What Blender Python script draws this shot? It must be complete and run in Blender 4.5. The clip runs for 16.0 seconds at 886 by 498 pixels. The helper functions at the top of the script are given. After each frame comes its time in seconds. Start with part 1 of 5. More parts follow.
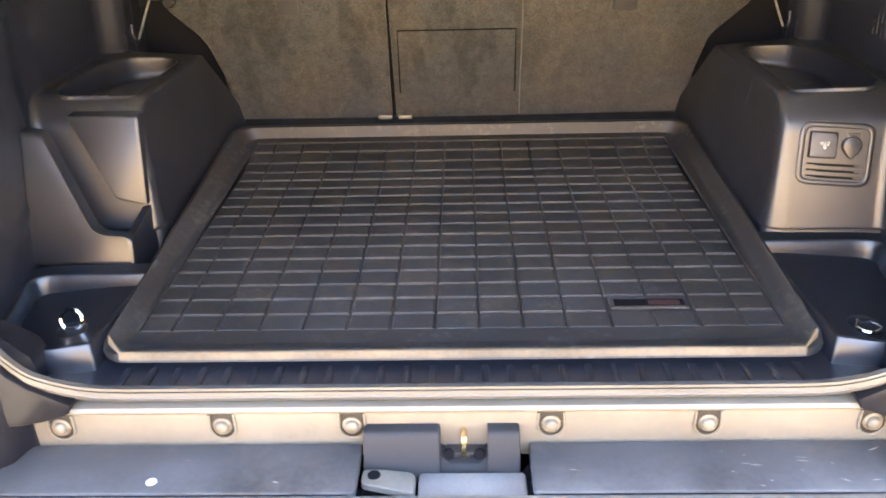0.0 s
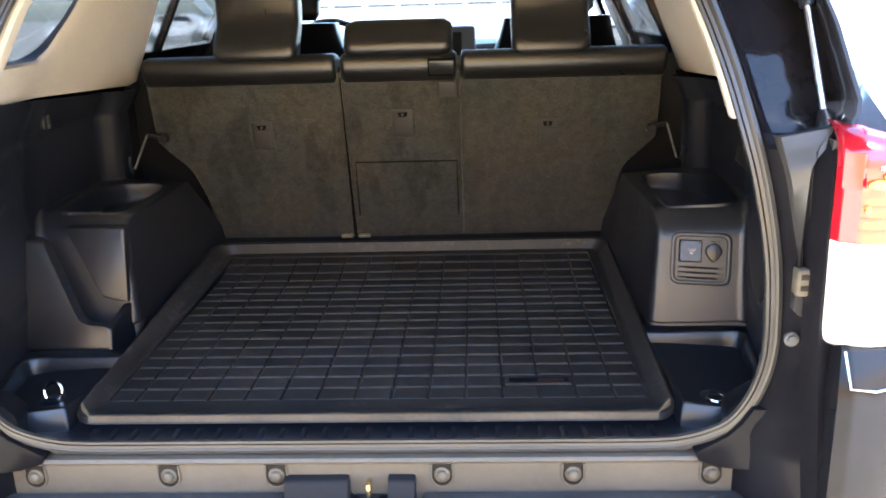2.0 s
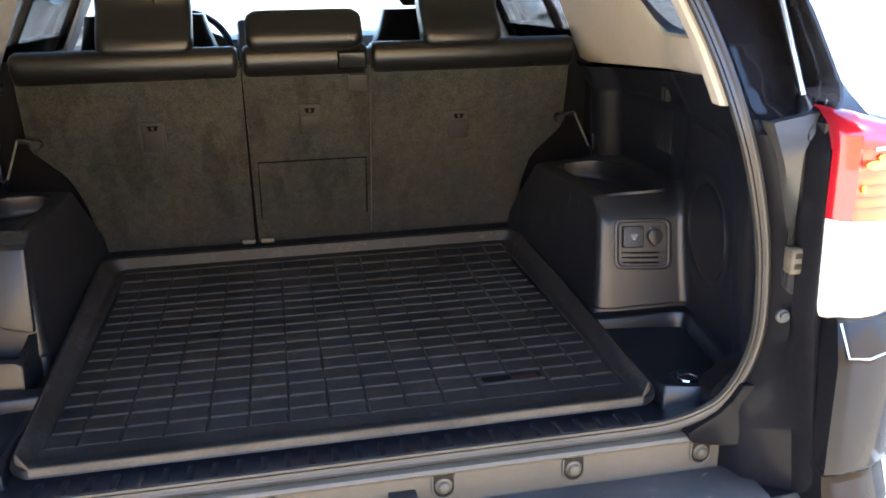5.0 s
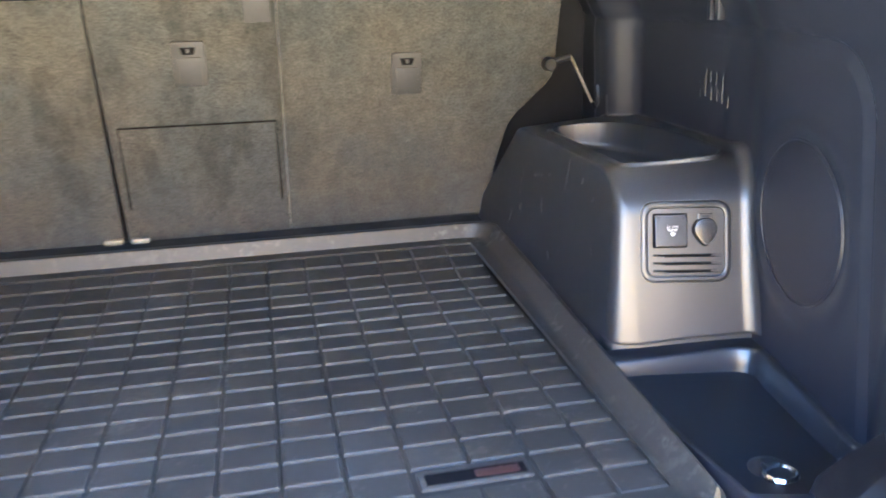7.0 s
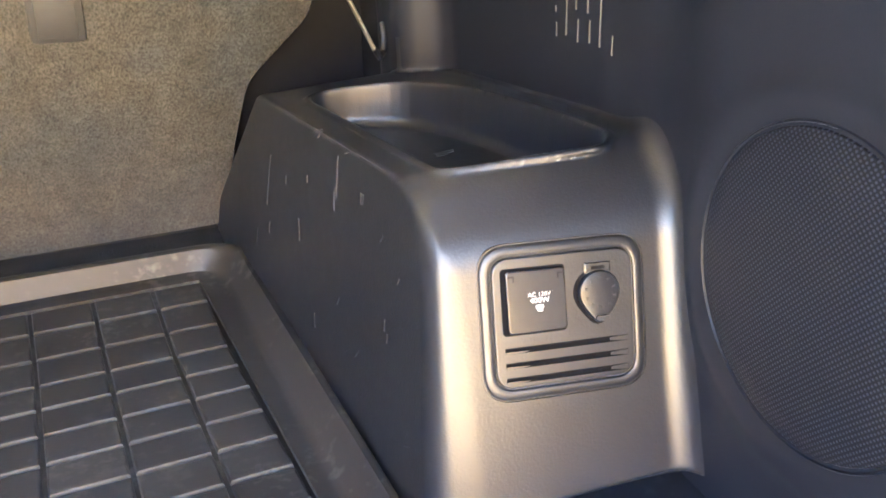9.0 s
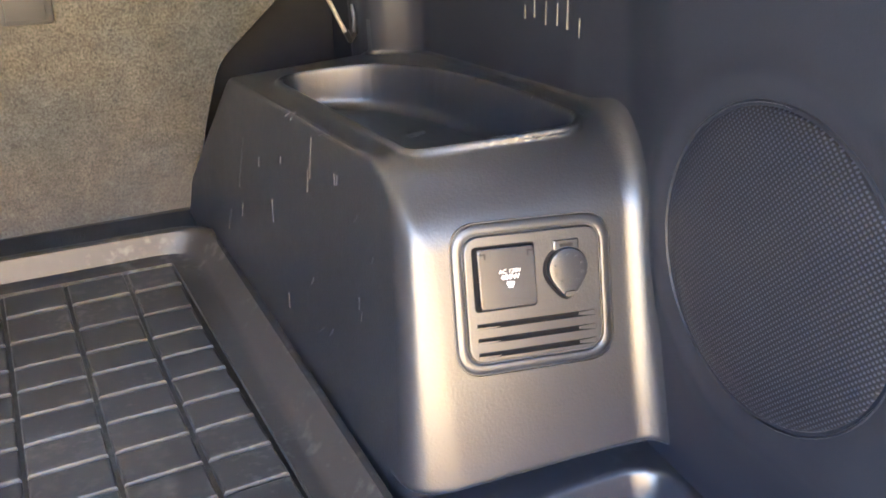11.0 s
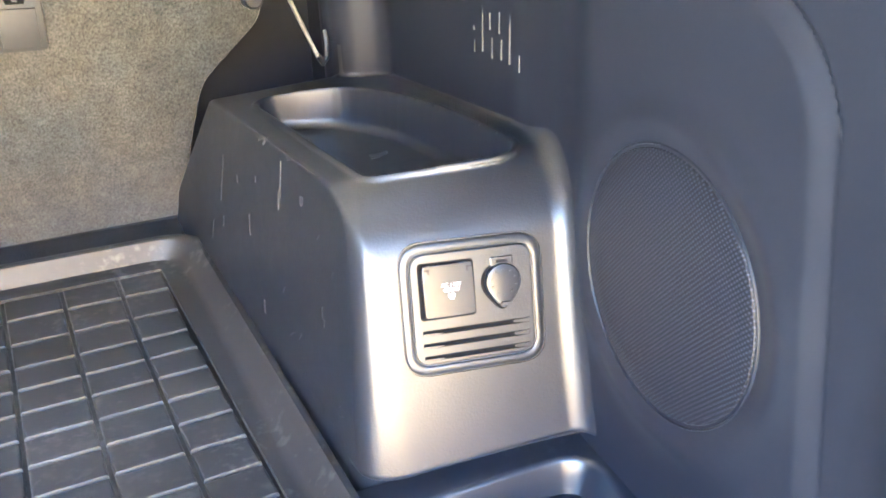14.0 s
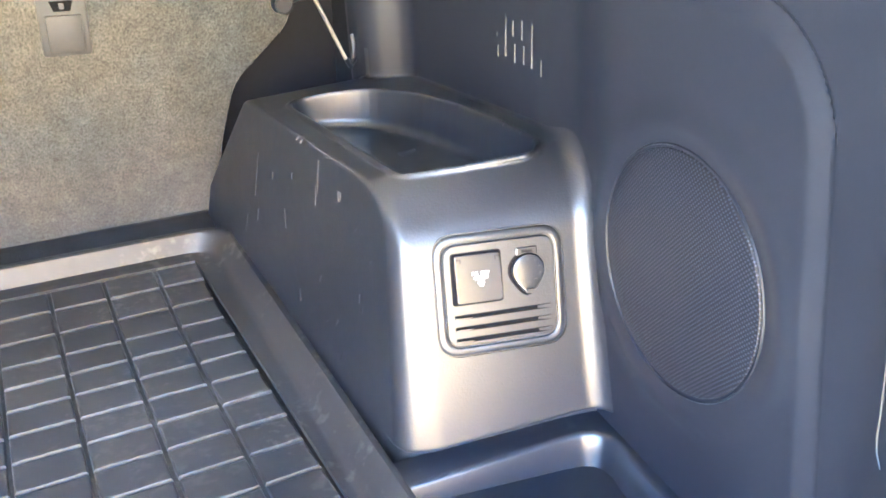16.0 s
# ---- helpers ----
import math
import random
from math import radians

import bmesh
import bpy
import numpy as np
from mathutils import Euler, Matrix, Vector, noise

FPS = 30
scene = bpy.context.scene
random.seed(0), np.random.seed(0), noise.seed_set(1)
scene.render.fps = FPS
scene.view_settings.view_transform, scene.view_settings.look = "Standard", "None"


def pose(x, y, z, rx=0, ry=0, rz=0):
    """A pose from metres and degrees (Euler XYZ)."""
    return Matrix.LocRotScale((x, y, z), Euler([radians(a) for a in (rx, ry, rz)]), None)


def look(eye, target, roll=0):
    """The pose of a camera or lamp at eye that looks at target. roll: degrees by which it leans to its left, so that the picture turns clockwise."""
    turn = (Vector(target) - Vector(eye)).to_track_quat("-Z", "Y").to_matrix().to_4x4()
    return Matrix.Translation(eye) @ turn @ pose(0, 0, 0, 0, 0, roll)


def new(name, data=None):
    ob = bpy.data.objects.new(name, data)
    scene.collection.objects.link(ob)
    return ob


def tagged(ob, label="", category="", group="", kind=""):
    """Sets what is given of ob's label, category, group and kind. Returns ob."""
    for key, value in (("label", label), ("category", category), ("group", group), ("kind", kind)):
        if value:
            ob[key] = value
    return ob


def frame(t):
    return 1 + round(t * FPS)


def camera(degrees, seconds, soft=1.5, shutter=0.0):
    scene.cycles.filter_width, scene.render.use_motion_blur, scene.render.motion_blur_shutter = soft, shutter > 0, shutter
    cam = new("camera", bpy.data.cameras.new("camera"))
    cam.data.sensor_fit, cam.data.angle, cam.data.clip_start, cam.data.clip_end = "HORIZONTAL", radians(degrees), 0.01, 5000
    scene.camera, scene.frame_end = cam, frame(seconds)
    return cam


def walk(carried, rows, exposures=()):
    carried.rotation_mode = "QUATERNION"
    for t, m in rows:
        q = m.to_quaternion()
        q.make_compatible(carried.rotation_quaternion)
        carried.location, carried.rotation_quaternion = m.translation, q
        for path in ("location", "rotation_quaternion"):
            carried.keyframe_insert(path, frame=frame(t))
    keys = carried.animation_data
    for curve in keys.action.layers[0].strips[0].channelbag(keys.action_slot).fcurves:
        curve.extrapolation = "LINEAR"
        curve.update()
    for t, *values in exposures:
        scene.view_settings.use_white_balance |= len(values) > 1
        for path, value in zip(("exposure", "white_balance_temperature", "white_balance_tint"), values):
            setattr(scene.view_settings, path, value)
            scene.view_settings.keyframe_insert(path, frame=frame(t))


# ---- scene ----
import itertools

cam = camera(56.3, 16.0, soft=1.8, shutter=0.4)
PATH = [
    (0, (0.012, -1.13, 1.53), (-0.042, 0.667, 0.654), -1.5),
    (0.5, (-0.04, -1.213, 1.57), (-0.103, 0.599, 0.725), -1.6),
    (0.7, (-0.044, -1.285, 1.572), (-0.117, 0.546, 0.771), -1.8),
    (1, (-0.02, -1.366, 1.57), (-0.09, 0.503, 0.861), -1.8),
    (1.2, (0.036, -1.399, 1.565), (-0.044, 0.496, 0.931), -2.0),
    (1.5, (0.097, -1.426, 1.557), (0.039, 0.488, 0.979), -1.9),
    (1.7, (0.155, -1.434, 1.555), (0.097, 0.480, 0.979), -1.9),
    (2, (0.213, -1.436, 1.553), (0.126, 0.481, 0.988), -1.7),
    (2.2, (0.249, -1.437, 1.559), (0.076, 0.478, 1.007), -1.6),
    (2.5, (0.268, -1.424, 1.551), (0.065, 0.488, 1.0), -1.5),
    (3, (0.219, -1.429, 1.553), (0.059, 0.485, 0.997), -1.3),
    (3.2, (0.174, -1.421, 1.560), (0.159, 0.494, 0.984), -1.0),
    (3.5, (0.045, -1.406, 1.554), (0.354, 0.481, 0.968), -0.7),
    (3.7, (-0.082, -1.407, 1.551), (0.359, 0.454, 0.967), -0.6),
    (4, (-0.222, -1.391, 1.563), (0.28, 0.452, 0.972), -0.9),
    (6.3, (0.095, -1.042, 1.437), (0.261, 0.861, 0.846), -1.8),
    (6.5, (0.084, -0.944, 1.389), (0.303, 0.953, 0.793), -1.5),
    (7, (0.119, -0.69, 1.348), (0.523, 1.176, 0.752), -1.4),
    (7.5, (0.213, -0.478, 1.312), (0.778, 1.345, 0.714), -1.4),
    (8, (0.318, -0.235, 1.284), (1.093, 1.497, 0.652), -1.2),
    (8.5, (0.386, -0.106, 1.248), (1.215, 1.581, 0.564), -0.8),
    (9, (0.379, -0.103, 1.264), (1.204, 1.572, 0.548), -0.8),
    (11.5, (0.366, -0.128, 1.269), (1.251, 1.493, 0.502), -0.5),
    (12, (0.352, -0.142, 1.275), (1.231, 1.476, 0.494), -0.6),
    (12.5, (0.35, -0.15, 1.281), (1.222, 1.469, 0.495), -0.8),
    (13, (0.35, -0.165, 1.291), (1.228, 1.453, 0.508), -0.6),
    (13.5, (0.359, -0.181, 1.311), (1.229, 1.441, 0.529), -0.8),
    (14, (0.374, -0.2, 1.32), (1.254, 1.42, 0.543), -0.7),
    (14.5, (0.344, -0.232, 1.352), (1.226, 1.387, 0.576), -0.5),
    (15, (0.333, -0.241, 1.348), (1.209, 1.374, 0.557), -0.9),
    (15.5, (0.326, -0.239, 1.345), (1.198, 1.38, 0.558), -0.8),
    (16, (0.323, -0.241, 1.343), (1.192, 1.378, 0.553), -0.9),
]
EXPOSURES = [(0.0, 4.83, 6050, 9), (0.6, 4.45, 5700, 8), (1.0, 4.2, 5480, 7), (1.5, 3.80, 5320, 6), (2.0, 3.42, 5360, 6), (2.5, 3.49, 5380, 6), (3.0, 3.47, 5380, 6), (3.5, 3.02, 5350, 8), (4.0, 2.86, 5400, 8), (6.3, 4.02, 5120, 4), (6.5, 4.24, 5050, 4), (7.0, 5.37, 4980, 3), (7.5, 5.64, 5050, 4),
             (8.0, 5.72, 5150, 6), (9.0, 5.66, 5620, 6), (11.5, 5.87, 5570, 5), (12.5, 6.0, 5450, 4), (13.5, 6.15, 5230, 3), (14.5, 6.48, 5020, 2), (16.0, 6.54, 5020, 2)]
walk(cam, [(t, look(eye, target, roll)) for t, eye, target, roll in PATH], EXPOSURES)

# ---- world and sun ----
SUN_EL, SUN_AZ = radians(64), radians(2)      # high behind the car
world = bpy.data.worlds.new("sky")
scene.world = world
world.use_nodes = True
wn = world.node_tree.nodes
sky = wn.new("ShaderNodeTexSky")
sky.sky_type, sky.sun_disc = "NISHITA", False
sky.dust_density, sky.ozone_density = 1.2, 1.5
sky.sun_elevation, sky.sun_rotation = SUN_EL, radians(180) - SUN_AZ
world.node_tree.links.new(sky.outputs["Color"], wn["Background"].inputs["Color"])
wn["Background"].inputs["Strength"].default_value = 0.135
sun = new("sun", bpy.data.lights.new("sun", "SUN"))
sun.data.energy, sun.data.angle, sun.data.color = 4.5, radians(0.53), (1.0, 0.94, 0.85)
SUN_TO = Vector((math.cos(SUN_EL) * math.sin(SUN_AZ) * -1, math.cos(SUN_EL) * math.cos(SUN_AZ) * -1, math.sin(SUN_EL)))
sun.matrix_world = look(SUN_TO * 30, (0, 0, 0))


# ---- materials ----
def material(name, base, rough=0.5, metal=0.0, grain=None, tint=None, coat=0.0, wear=0.0, spec=0.5, sheen=0.0):
    """A plain surface: base colour mottled at two scales (tint: scale, amount), rough with the same mottling, grain: (scale, depth) of bump."""
    m = bpy.data.materials.new(name)
    m.use_nodes = True
    n, l = m.node_tree.nodes, m.node_tree.links
    b = n["Principled BSDF"]
    b.inputs["Base Color"].default_value = (*base, 1)
    b.inputs["Roughness"].default_value = rough
    b.inputs["Metallic"].default_value = metal
    b.inputs["Specular IOR Level"].default_value = spec
    b.inputs["Coat Weight"].default_value = coat
    b.inputs["Coat Roughness"].default_value = 0.09
    b.inputs["Sheen Weight"].default_value = sheen
    geo = n.new("ShaderNodeNewGeometry")
    if tint:
        big, fine = n.new("ShaderNodeTexNoise"), n.new("ShaderNodeTexNoise")
        big.inputs["Scale"].default_value, big.inputs["Detail"].default_value = tint[0], 5
        fine.inputs["Scale"].default_value, fine.inputs["Detail"].default_value = tint[0] * 14, 4
        l.new(geo.outputs["Position"], big.inputs["Vector"])
        l.new(geo.outputs["Position"], fine.inputs["Vector"])
        both = n.new("ShaderNodeMath")
        both.operation = "MULTIPLY_ADD"
        both.inputs[1].default_value = 0.45
        l.new(fine.outputs["Fac"], both.inputs[0])
        l.new(big.outputs["Fac"], both.inputs[2])
        span = n.new("ShaderNodeMapRange")
        span.inputs["From Min"].default_value, span.inputs["From Max"].default_value = 0.5, 0.95
        span.inputs["To Min"].default_value, span.inputs["To Max"].default_value = 1 - tint[1], 1 + tint[1]
        l.new(both.outputs[0], span.inputs["Value"])
        mul = n.new("ShaderNodeVectorMath")
        mul.operation = "SCALE"
        mul.inputs[0].default_value = base
        l.new(span.outputs["Result"], mul.inputs["Scale"])
        l.new(mul.outputs["Vector"], b.inputs["Base Color"])
        if wear:
            r = n.new("ShaderNodeMapRange")
            r.inputs["From Min"].default_value, r.inputs["From Max"].default_value = 0.45, 1.0
            r.inputs["To Min"].default_value, r.inputs["To Max"].default_value = rough - wear, rough + wear
            l.new(both.outputs[0], r.inputs["Value"])
            l.new(r.outputs["Result"], b.inputs["Roughness"])
    if grain:
        t, bump = n.new("ShaderNodeTexNoise"), n.new("ShaderNodeBump")
        t.inputs["Scale"].default_value, t.inputs["Detail"].default_value = grain[0], 3
        l.new(geo.outputs["Position"], t.inputs["Vector"])
        bump.inputs["Strength"].default_value, bump.inputs["Distance"].default_value = 0.6, grain[1]
        l.new(t.outputs["Fac"], bump.inputs["Height"])
        l.new(bump.outputs["Normal"], b.inputs["Normal"])
    return m


def wavy(m, scale, depth):
    """Uneven lacquer: broad soft waves in the clear coat that break up what it mirrors."""
    n, l = m.node_tree.nodes, m.node_tree.links
    t, bump, geo = n.new("ShaderNodeTexNoise"), n.new("ShaderNodeBump"), n.new("ShaderNodeNewGeometry")
    t.inputs["Scale"].default_value, t.inputs["Detail"].default_value = scale, 2
    bump.inputs["Strength"].default_value, bump.inputs["Distance"].default_value = 1.0, depth
    l.new(geo.outputs["Position"], t.inputs["Vector"])
    l.new(t.outputs["Fac"], bump.inputs["Height"])
    l.new(bump.outputs["Normal"], n["Principled BSDF"].inputs["Coat Normal"])


PLASTIC = material("grained black plastic", (0.0080, 0.0092, 0.0125), 0.375, grain=(430, 0.00035), tint=(5, 0.15), wear=0.05, spec=0.63)
WALLP = material("grained wall plastic", (0.0076, 0.0090, 0.0138), 0.40, grain=(1000, 0.00015), tint=(4, 0.15), wear=0.05, spec=0.165)
# Near-black of some dark parts; elsewhere it paints the shade in holes and gaps.
HOLE = material("black for hole shade and dark parts", (0.004, 0.004, 0.005), 0.8, spec=0.05)
# Trim beside the seat; its shade is put into this darker navy.
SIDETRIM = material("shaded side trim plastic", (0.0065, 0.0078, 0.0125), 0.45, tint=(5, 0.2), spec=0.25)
MATTE = material("matt black plastic", (0.020, 0.020, 0.021), 0.6, grain=(900, 0.0001), tint=(8, 0.15), spec=0.4)
SMOOTH = material("smooth black plastic", (0.0085, 0.0095, 0.0132), 0.30, tint=(4, 0.12), spec=0.50)
GLOSSY = material("polished black plastic", (0.018, 0.018, 0.020), 0.24, tint=(6, 0.12))
DARK = material("dark cavity plastic", (0.012, 0.012, 0.014), 0.5, tint=(9, 0.2))
RUBBER = material("mat rubber", (0.0225, 0.0218, 0.0215), 0.47, grain=(800, 0.0001), tint=(4, 0.32), wear=0.06, spec=0.29)
RIMRUB = material("mat rim rubber", (0.0165, 0.0160, 0.0158), 0.46, grain=(800, 0.0001), tint=(4, 0.32), wear=0.06, spec=0.29)
# Tan that stands in for the bright reflection on the mat's rear lip.
LITRUB = material("rubber with painted tan highlight", (0.120, 0.090, 0.055), 0.75, grain=(600, 0.0002), tint=(9, 0.3), wear=0.08, spec=0.25)
SCUFF = material("pale scratch", (0.036, 0.036, 0.039), 0.5)
PALESCUFF = material("pale scuff in plastic", (0.13, 0.125, 0.115), 0.6, tint=(90, 0.4))
SEALRUB = material("seal rubber", (0.034, 0.033, 0.032), 0.42, tint=(9, 0.2), wear=0.05)
FLANGE = material("dusty black flange", (0.046, 0.044, 0.041), 0.36, tint=(7, 0.15), wear=0.05)
FELT = material("floor carpet", (0.02, 0.02, 0.02), 0.95, grain=(500, 0.004), tint=(20, 0.3), spec=0.1)
LEATHER = material("black leather", (0.0065, 0.0065, 0.0072), 0.31, grain=(420, 0.0004), tint=(10, 0.15), wear=0.04)
BEIGE = material("beige trim plastic", (0.39, 0.365, 0.325), 0.55, grain=(900, 0.0002), tint=(5, 0.06))
PAINT = material("black car paint", (0.008, 0.008, 0.010), 0.45, coat=0.32, tint=(4, 0.2), spec=0.0)
SILLP = material("dusty painted sill", (0.092, 0.081, 0.062), 0.56, tint=(5, 0.16), wear=0.06)
STEP = material("bumper step plastic", (0.036, 0.0375, 0.0405), 0.52, grain=(500, 0.0004), tint=(7, 0.45), wear=0.15)
COVERP = material("latch cover plastic", (0.0115, 0.0120, 0.0138), 0.68, grain=(500, 0.0003), tint=(9, 0.30), wear=0.10, spec=0.22)
# Dark brown standing in for the shade inside bolt recesses and slots.
RECESS = material("recess shade paint", (0.016, 0.0135, 0.010), 0.7, tint=(30, 0.3), spec=0.15)
BOLTP = material("dusty painted bolt", (0.085, 0.074, 0.055), 0.5, tint=(60, 0.35), spec=0.35)
EDGEP = material("pale bumper edge highlight and bracket", (0.085, 0.078, 0.066), 0.5, tint=(9, 0.25), wear=0.1)
RECPLATE = material("scuffed pale plate", (0.115, 0.113, 0.112), 0.36, tint=(14, 0.25), wear=0.08)
GLOSSPAINT = material("glossy black pillar paint", (0.008, 0.008, 0.010), 0.45, coat=0.55, tint=(4, 0.2), spec=0.0)
wavy(GLOSSPAINT, 6, 0.018)
JAMBPAINT = material("dull black jamb paint", (0.008, 0.008, 0.010), 0.35, coat=0.05, tint=(5, 0.3), spec=0.06)
SILVERP = material("silver-grey plastic", (0.20, 0.205, 0.21), 0.4, tint=(8, 0.1))
JAMBGREY = material("grey jamb plastic", (0.034, 0.0335, 0.033), 0.40, tint=(6, 0.12), wear=0.04)
STEEL = material("bright steel", (0.62, 0.61, 0.58), 0.28, 1.0, tint=(40, 0.2))
BLOCKP = material("dusty buffer rubber", (0.075, 0.066, 0.050), 0.7, tint=(60, 0.35), spec=0.25)
ZINC = material("zinc bolt", (0.22, 0.195, 0.15), 0.55, 0.5, tint=(60, 0.3))
BRASS = material("passivated steel", (0.60, 0.47, 0.24), 0.25, 1.0, tint=(60, 0.2))
CHROME = material("chrome", (0.8, 0.8, 0.8), 0.08, 1.0)
HEADLINER = material("headliner cloth", (0.45, 0.42, 0.36), 0.9, grain=(600, 0.0005), tint=(6, 0.08))
LENS_RED = material("red lens plastic", (0.27, 0.007, 0.016), 0.15, coat=1.0, tint=(18, 0.12))
LENS_AMBER = material("amber lens plastic", (0.26, 0.036, 0.003), 0.15, coat=1.0, tint=(25, 0.15))
LENS_ORANGE = material("orange-red lens plastic", (0.27, 0.018, 0.008), 0.15, coat=1.0, tint=(25, 0.15))
LENS_DEEP = material("deep red lens plastic", (0.26, 0.004, 0.010), 0.15, coat=1.0, tint=(25, 0.15))
LENS_PALE = material("pale pink lens edge", (0.62, 0.30, 0.26), 0.2, coat=1.0)
LENS_YELLOW = material("yellow bulb plastic", (0.50, 0.25, 0.02), 0.2, coat=1.0)
LENS_WHITE = material("clear lens over white reflector", (0.75, 0.75, 0.74), 0.12, coat=1.0, tint=(12, 0.06))


def carpet(name):
    """Napped carpet: fine light and dark fibres, soft blotches and brushed, darker smears."""
    m = bpy.data.materials.new(name)
    m.use_nodes = True
    n, l = m.node_tree.nodes, m.node_tree.links
    b = n["Principled BSDF"]
    b.inputs["Roughness"].default_value, b.inputs["Specular IOR Level"].default_value = 0.95, 0.1
    b.inputs["Sheen Weight"].default_value = 0.25
    geo = n.new("ShaderNodeNewGeometry")

    def noise_at(scale, stretch=(1, 1, 1), detail=3, rough=0.6):
        t, mp = n.new("ShaderNodeTexNoise"), n.new("ShaderNodeMapping")
        mp.inputs["Scale"].default_value = stretch
        t.inputs["Scale"].default_value, t.inputs["Detail"].default_value, t.inputs["Roughness"].default_value = scale, detail, rough
        l.new(geo.outputs["Position"], mp.inputs["Vector"])
        l.new(mp.outputs["Vector"], t.inputs["Vector"])
        return t.outputs["Fac"]

    def to_range(v, a, c, lo, hi):
        r = n.new("ShaderNodeMapRange")
        for k, x in zip(("From Min", "From Max", "To Min", "To Max"), (a, c, lo, hi)):
            r.inputs[k].default_value = x
        l.new(v, r.inputs["Value"])
        return r.outputs["Result"]

    def times(a, c):
        q = n.new("ShaderNodeMath")
        q.operation = "MULTIPLY"
        l.new(a, q.inputs[0])
        l.new(c, q.inputs[1])
        return q.outputs[0]
    fibre = noise_at(360, (1, 1, 0.65), 4, 0.8)
    where = n.new("ShaderNodeSeparateXYZ")
    l.new(geo.outputs["Position"], where.inputs["Vector"])
    worn = times(to_range(noise_at(8.5, (1.6, 1, 0.6), 3, 0.5), 0.49, 0.60, 0.0, 1.0), to_range(where.outputs["X"], 0.10, 0.30, 1.0, 0.35))
    smear = to_range(worn, 0.0, 1.0, 1.0, 0.66)
    shade = times(times(to_range(fibre, 0.34, 0.66, 0.34, 1.66), to_range(noise_at(40, (1, 1, 1), 3), 0.3, 0.7, 0.78, 1.22)), smear)
    hue = n.new("ShaderNodeMix")
    hue.data_type = "RGBA"
    hue.inputs["A"].default_value, hue.inputs["B"].default_value = (0.0395, 0.0380, 0.0340, 1), (0.0308, 0.0332, 0.0338, 1)
    l.new(to_range(noise_at(4.5, (1, 1, 1), 3), 0.42, 0.6, 0, 1), hue.inputs["Factor"])
    mul = n.new("ShaderNodeVectorMath")
    mul.operation = "SCALE"
    l.new(hue.outputs["Result"], mul.inputs[0])
    l.new(shade, mul.inputs["Scale"])
    l.new(mul.outputs["Vector"], b.inputs["Base Color"])
    bump = n.new("ShaderNodeBump")
    bump.inputs["Strength"].default_value, bump.inputs["Distance"].default_value = 0.5, 0.0015
    l.new(fibre, bump.inputs["Height"])
    l.new(bump.outputs["Normal"], b.inputs["Normal"])
    return m


def dusty(m, colour, scale, start, amount):
    """Dry dust and scuffs lying in patches over a plain surface."""
    n, l = m.node_tree.nodes, m.node_tree.links
    base = n["Principled BSDF"].inputs["Base Color"]
    old = base.links[0].from_socket
    geo, big, fine = n.new("ShaderNodeNewGeometry"), n.new("ShaderNodeTexNoise"), n.new("ShaderNodeTexNoise")
    big.inputs["Scale"].default_value, big.inputs["Detail"].default_value = scale, 6
    fine.inputs["Scale"].default_value, fine.inputs["Detail"].default_value = scale * 9, 4
    l.new(geo.outputs["Position"], big.inputs["Vector"])
    l.new(geo.outputs["Position"], fine.inputs["Vector"])
    both, edge, mix = n.new("ShaderNodeMath"), n.new("ShaderNodeMapRange"), n.new("ShaderNodeMix")
    both.operation = "MULTIPLY"
    l.new(big.outputs["Fac"], both.inputs[0])
    l.new(fine.outputs["Fac"], both.inputs[1])
    edge.inputs["From Min"].default_value, edge.inputs["From Max"].default_value = start, start + 0.10
    edge.inputs["To Max"].default_value = amount
    l.new(both.outputs[0], edge.inputs["Value"])
    mix.data_type = "RGBA"
    mix.inputs["B"].default_value = (*colour, 1)
    l.new(edge.outputs["Result"], mix.inputs["Factor"])
    l.new(old, mix.inputs["A"])
    l.new(mix.outputs["Result"], base)


dusty(RUBBER, (0.060, 0.055, 0.048), 7, 0.30, 0.5)
dusty(RUBBER, (0.085, 0.080, 0.072), 13, 0.335, 0.45)
dusty(RIMRUB, (0.055, 0.052, 0.047), 6, 0.29, 0.45)
dusty(RIMRUB, (0.110, 0.106, 0.098), 7, 0.315, 0.4)
dusty(STEP, (0.060, 0.059, 0.057), 5, 0.28, 0.35)
dusty(SILLP, (0.075, 0.062, 0.045), 6, 0.31, 0.5)
dusty(SMOOTH, (0.040, 0.040, 0.041), 8, 0.33, 0.5)
CARPET = carpet("seat carpet")
CONCRETE = material("tan concrete", (0.60, 0.462, 0.290), 0.9, grain=(90, 0.006), tint=(1.4, 0.12))
ASPHALT = material("asphalt", (0.26, 0.245, 0.22), 0.9, grain=(120, 0.01), tint=(2.2, 0.22))
LINE = material("road paint", (0.72, 0.72, 0.7), 0.7, tint=(9, 0.12))
WHITECAR = material("white car paint", (0.8, 0.8, 0.8), 0.3, coat=0.6)
FENCEPOST = material("pale weathered post", (0.45, 0.44, 0.42), 0.8, tint=(3, 0.2))
TYRE = material("tyre rubber", (0.02, 0.02, 0.02), 0.8, tint=(20, 0.2))
PRINT = material("white print", (0.40, 0.40, 0.40), 0.5)
REDPRINT = material("red print", (0.020, 0.0045, 0.006), 0.5)
BANK_TAN = material("tan bank for reflections", (0.68, 0.40, 0.14), 0.95, grain=(9, 0.05), tint=(0.7, 0.15), spec=0.1)


def glassy(name, colour, rough=0.02, alpha=None):
    m = bpy.data.materials.new(name)
    m.use_nodes = True
    b = m.node_tree.nodes["Principled BSDF"]
    b.inputs["Base Color"].default_value = (*colour, 1)
    b.inputs["Roughness"].default_value = rough
    b.inputs["Transmission Weight"].default_value = 1.0
    b.inputs["IOR"].default_value = 1.45
    return m


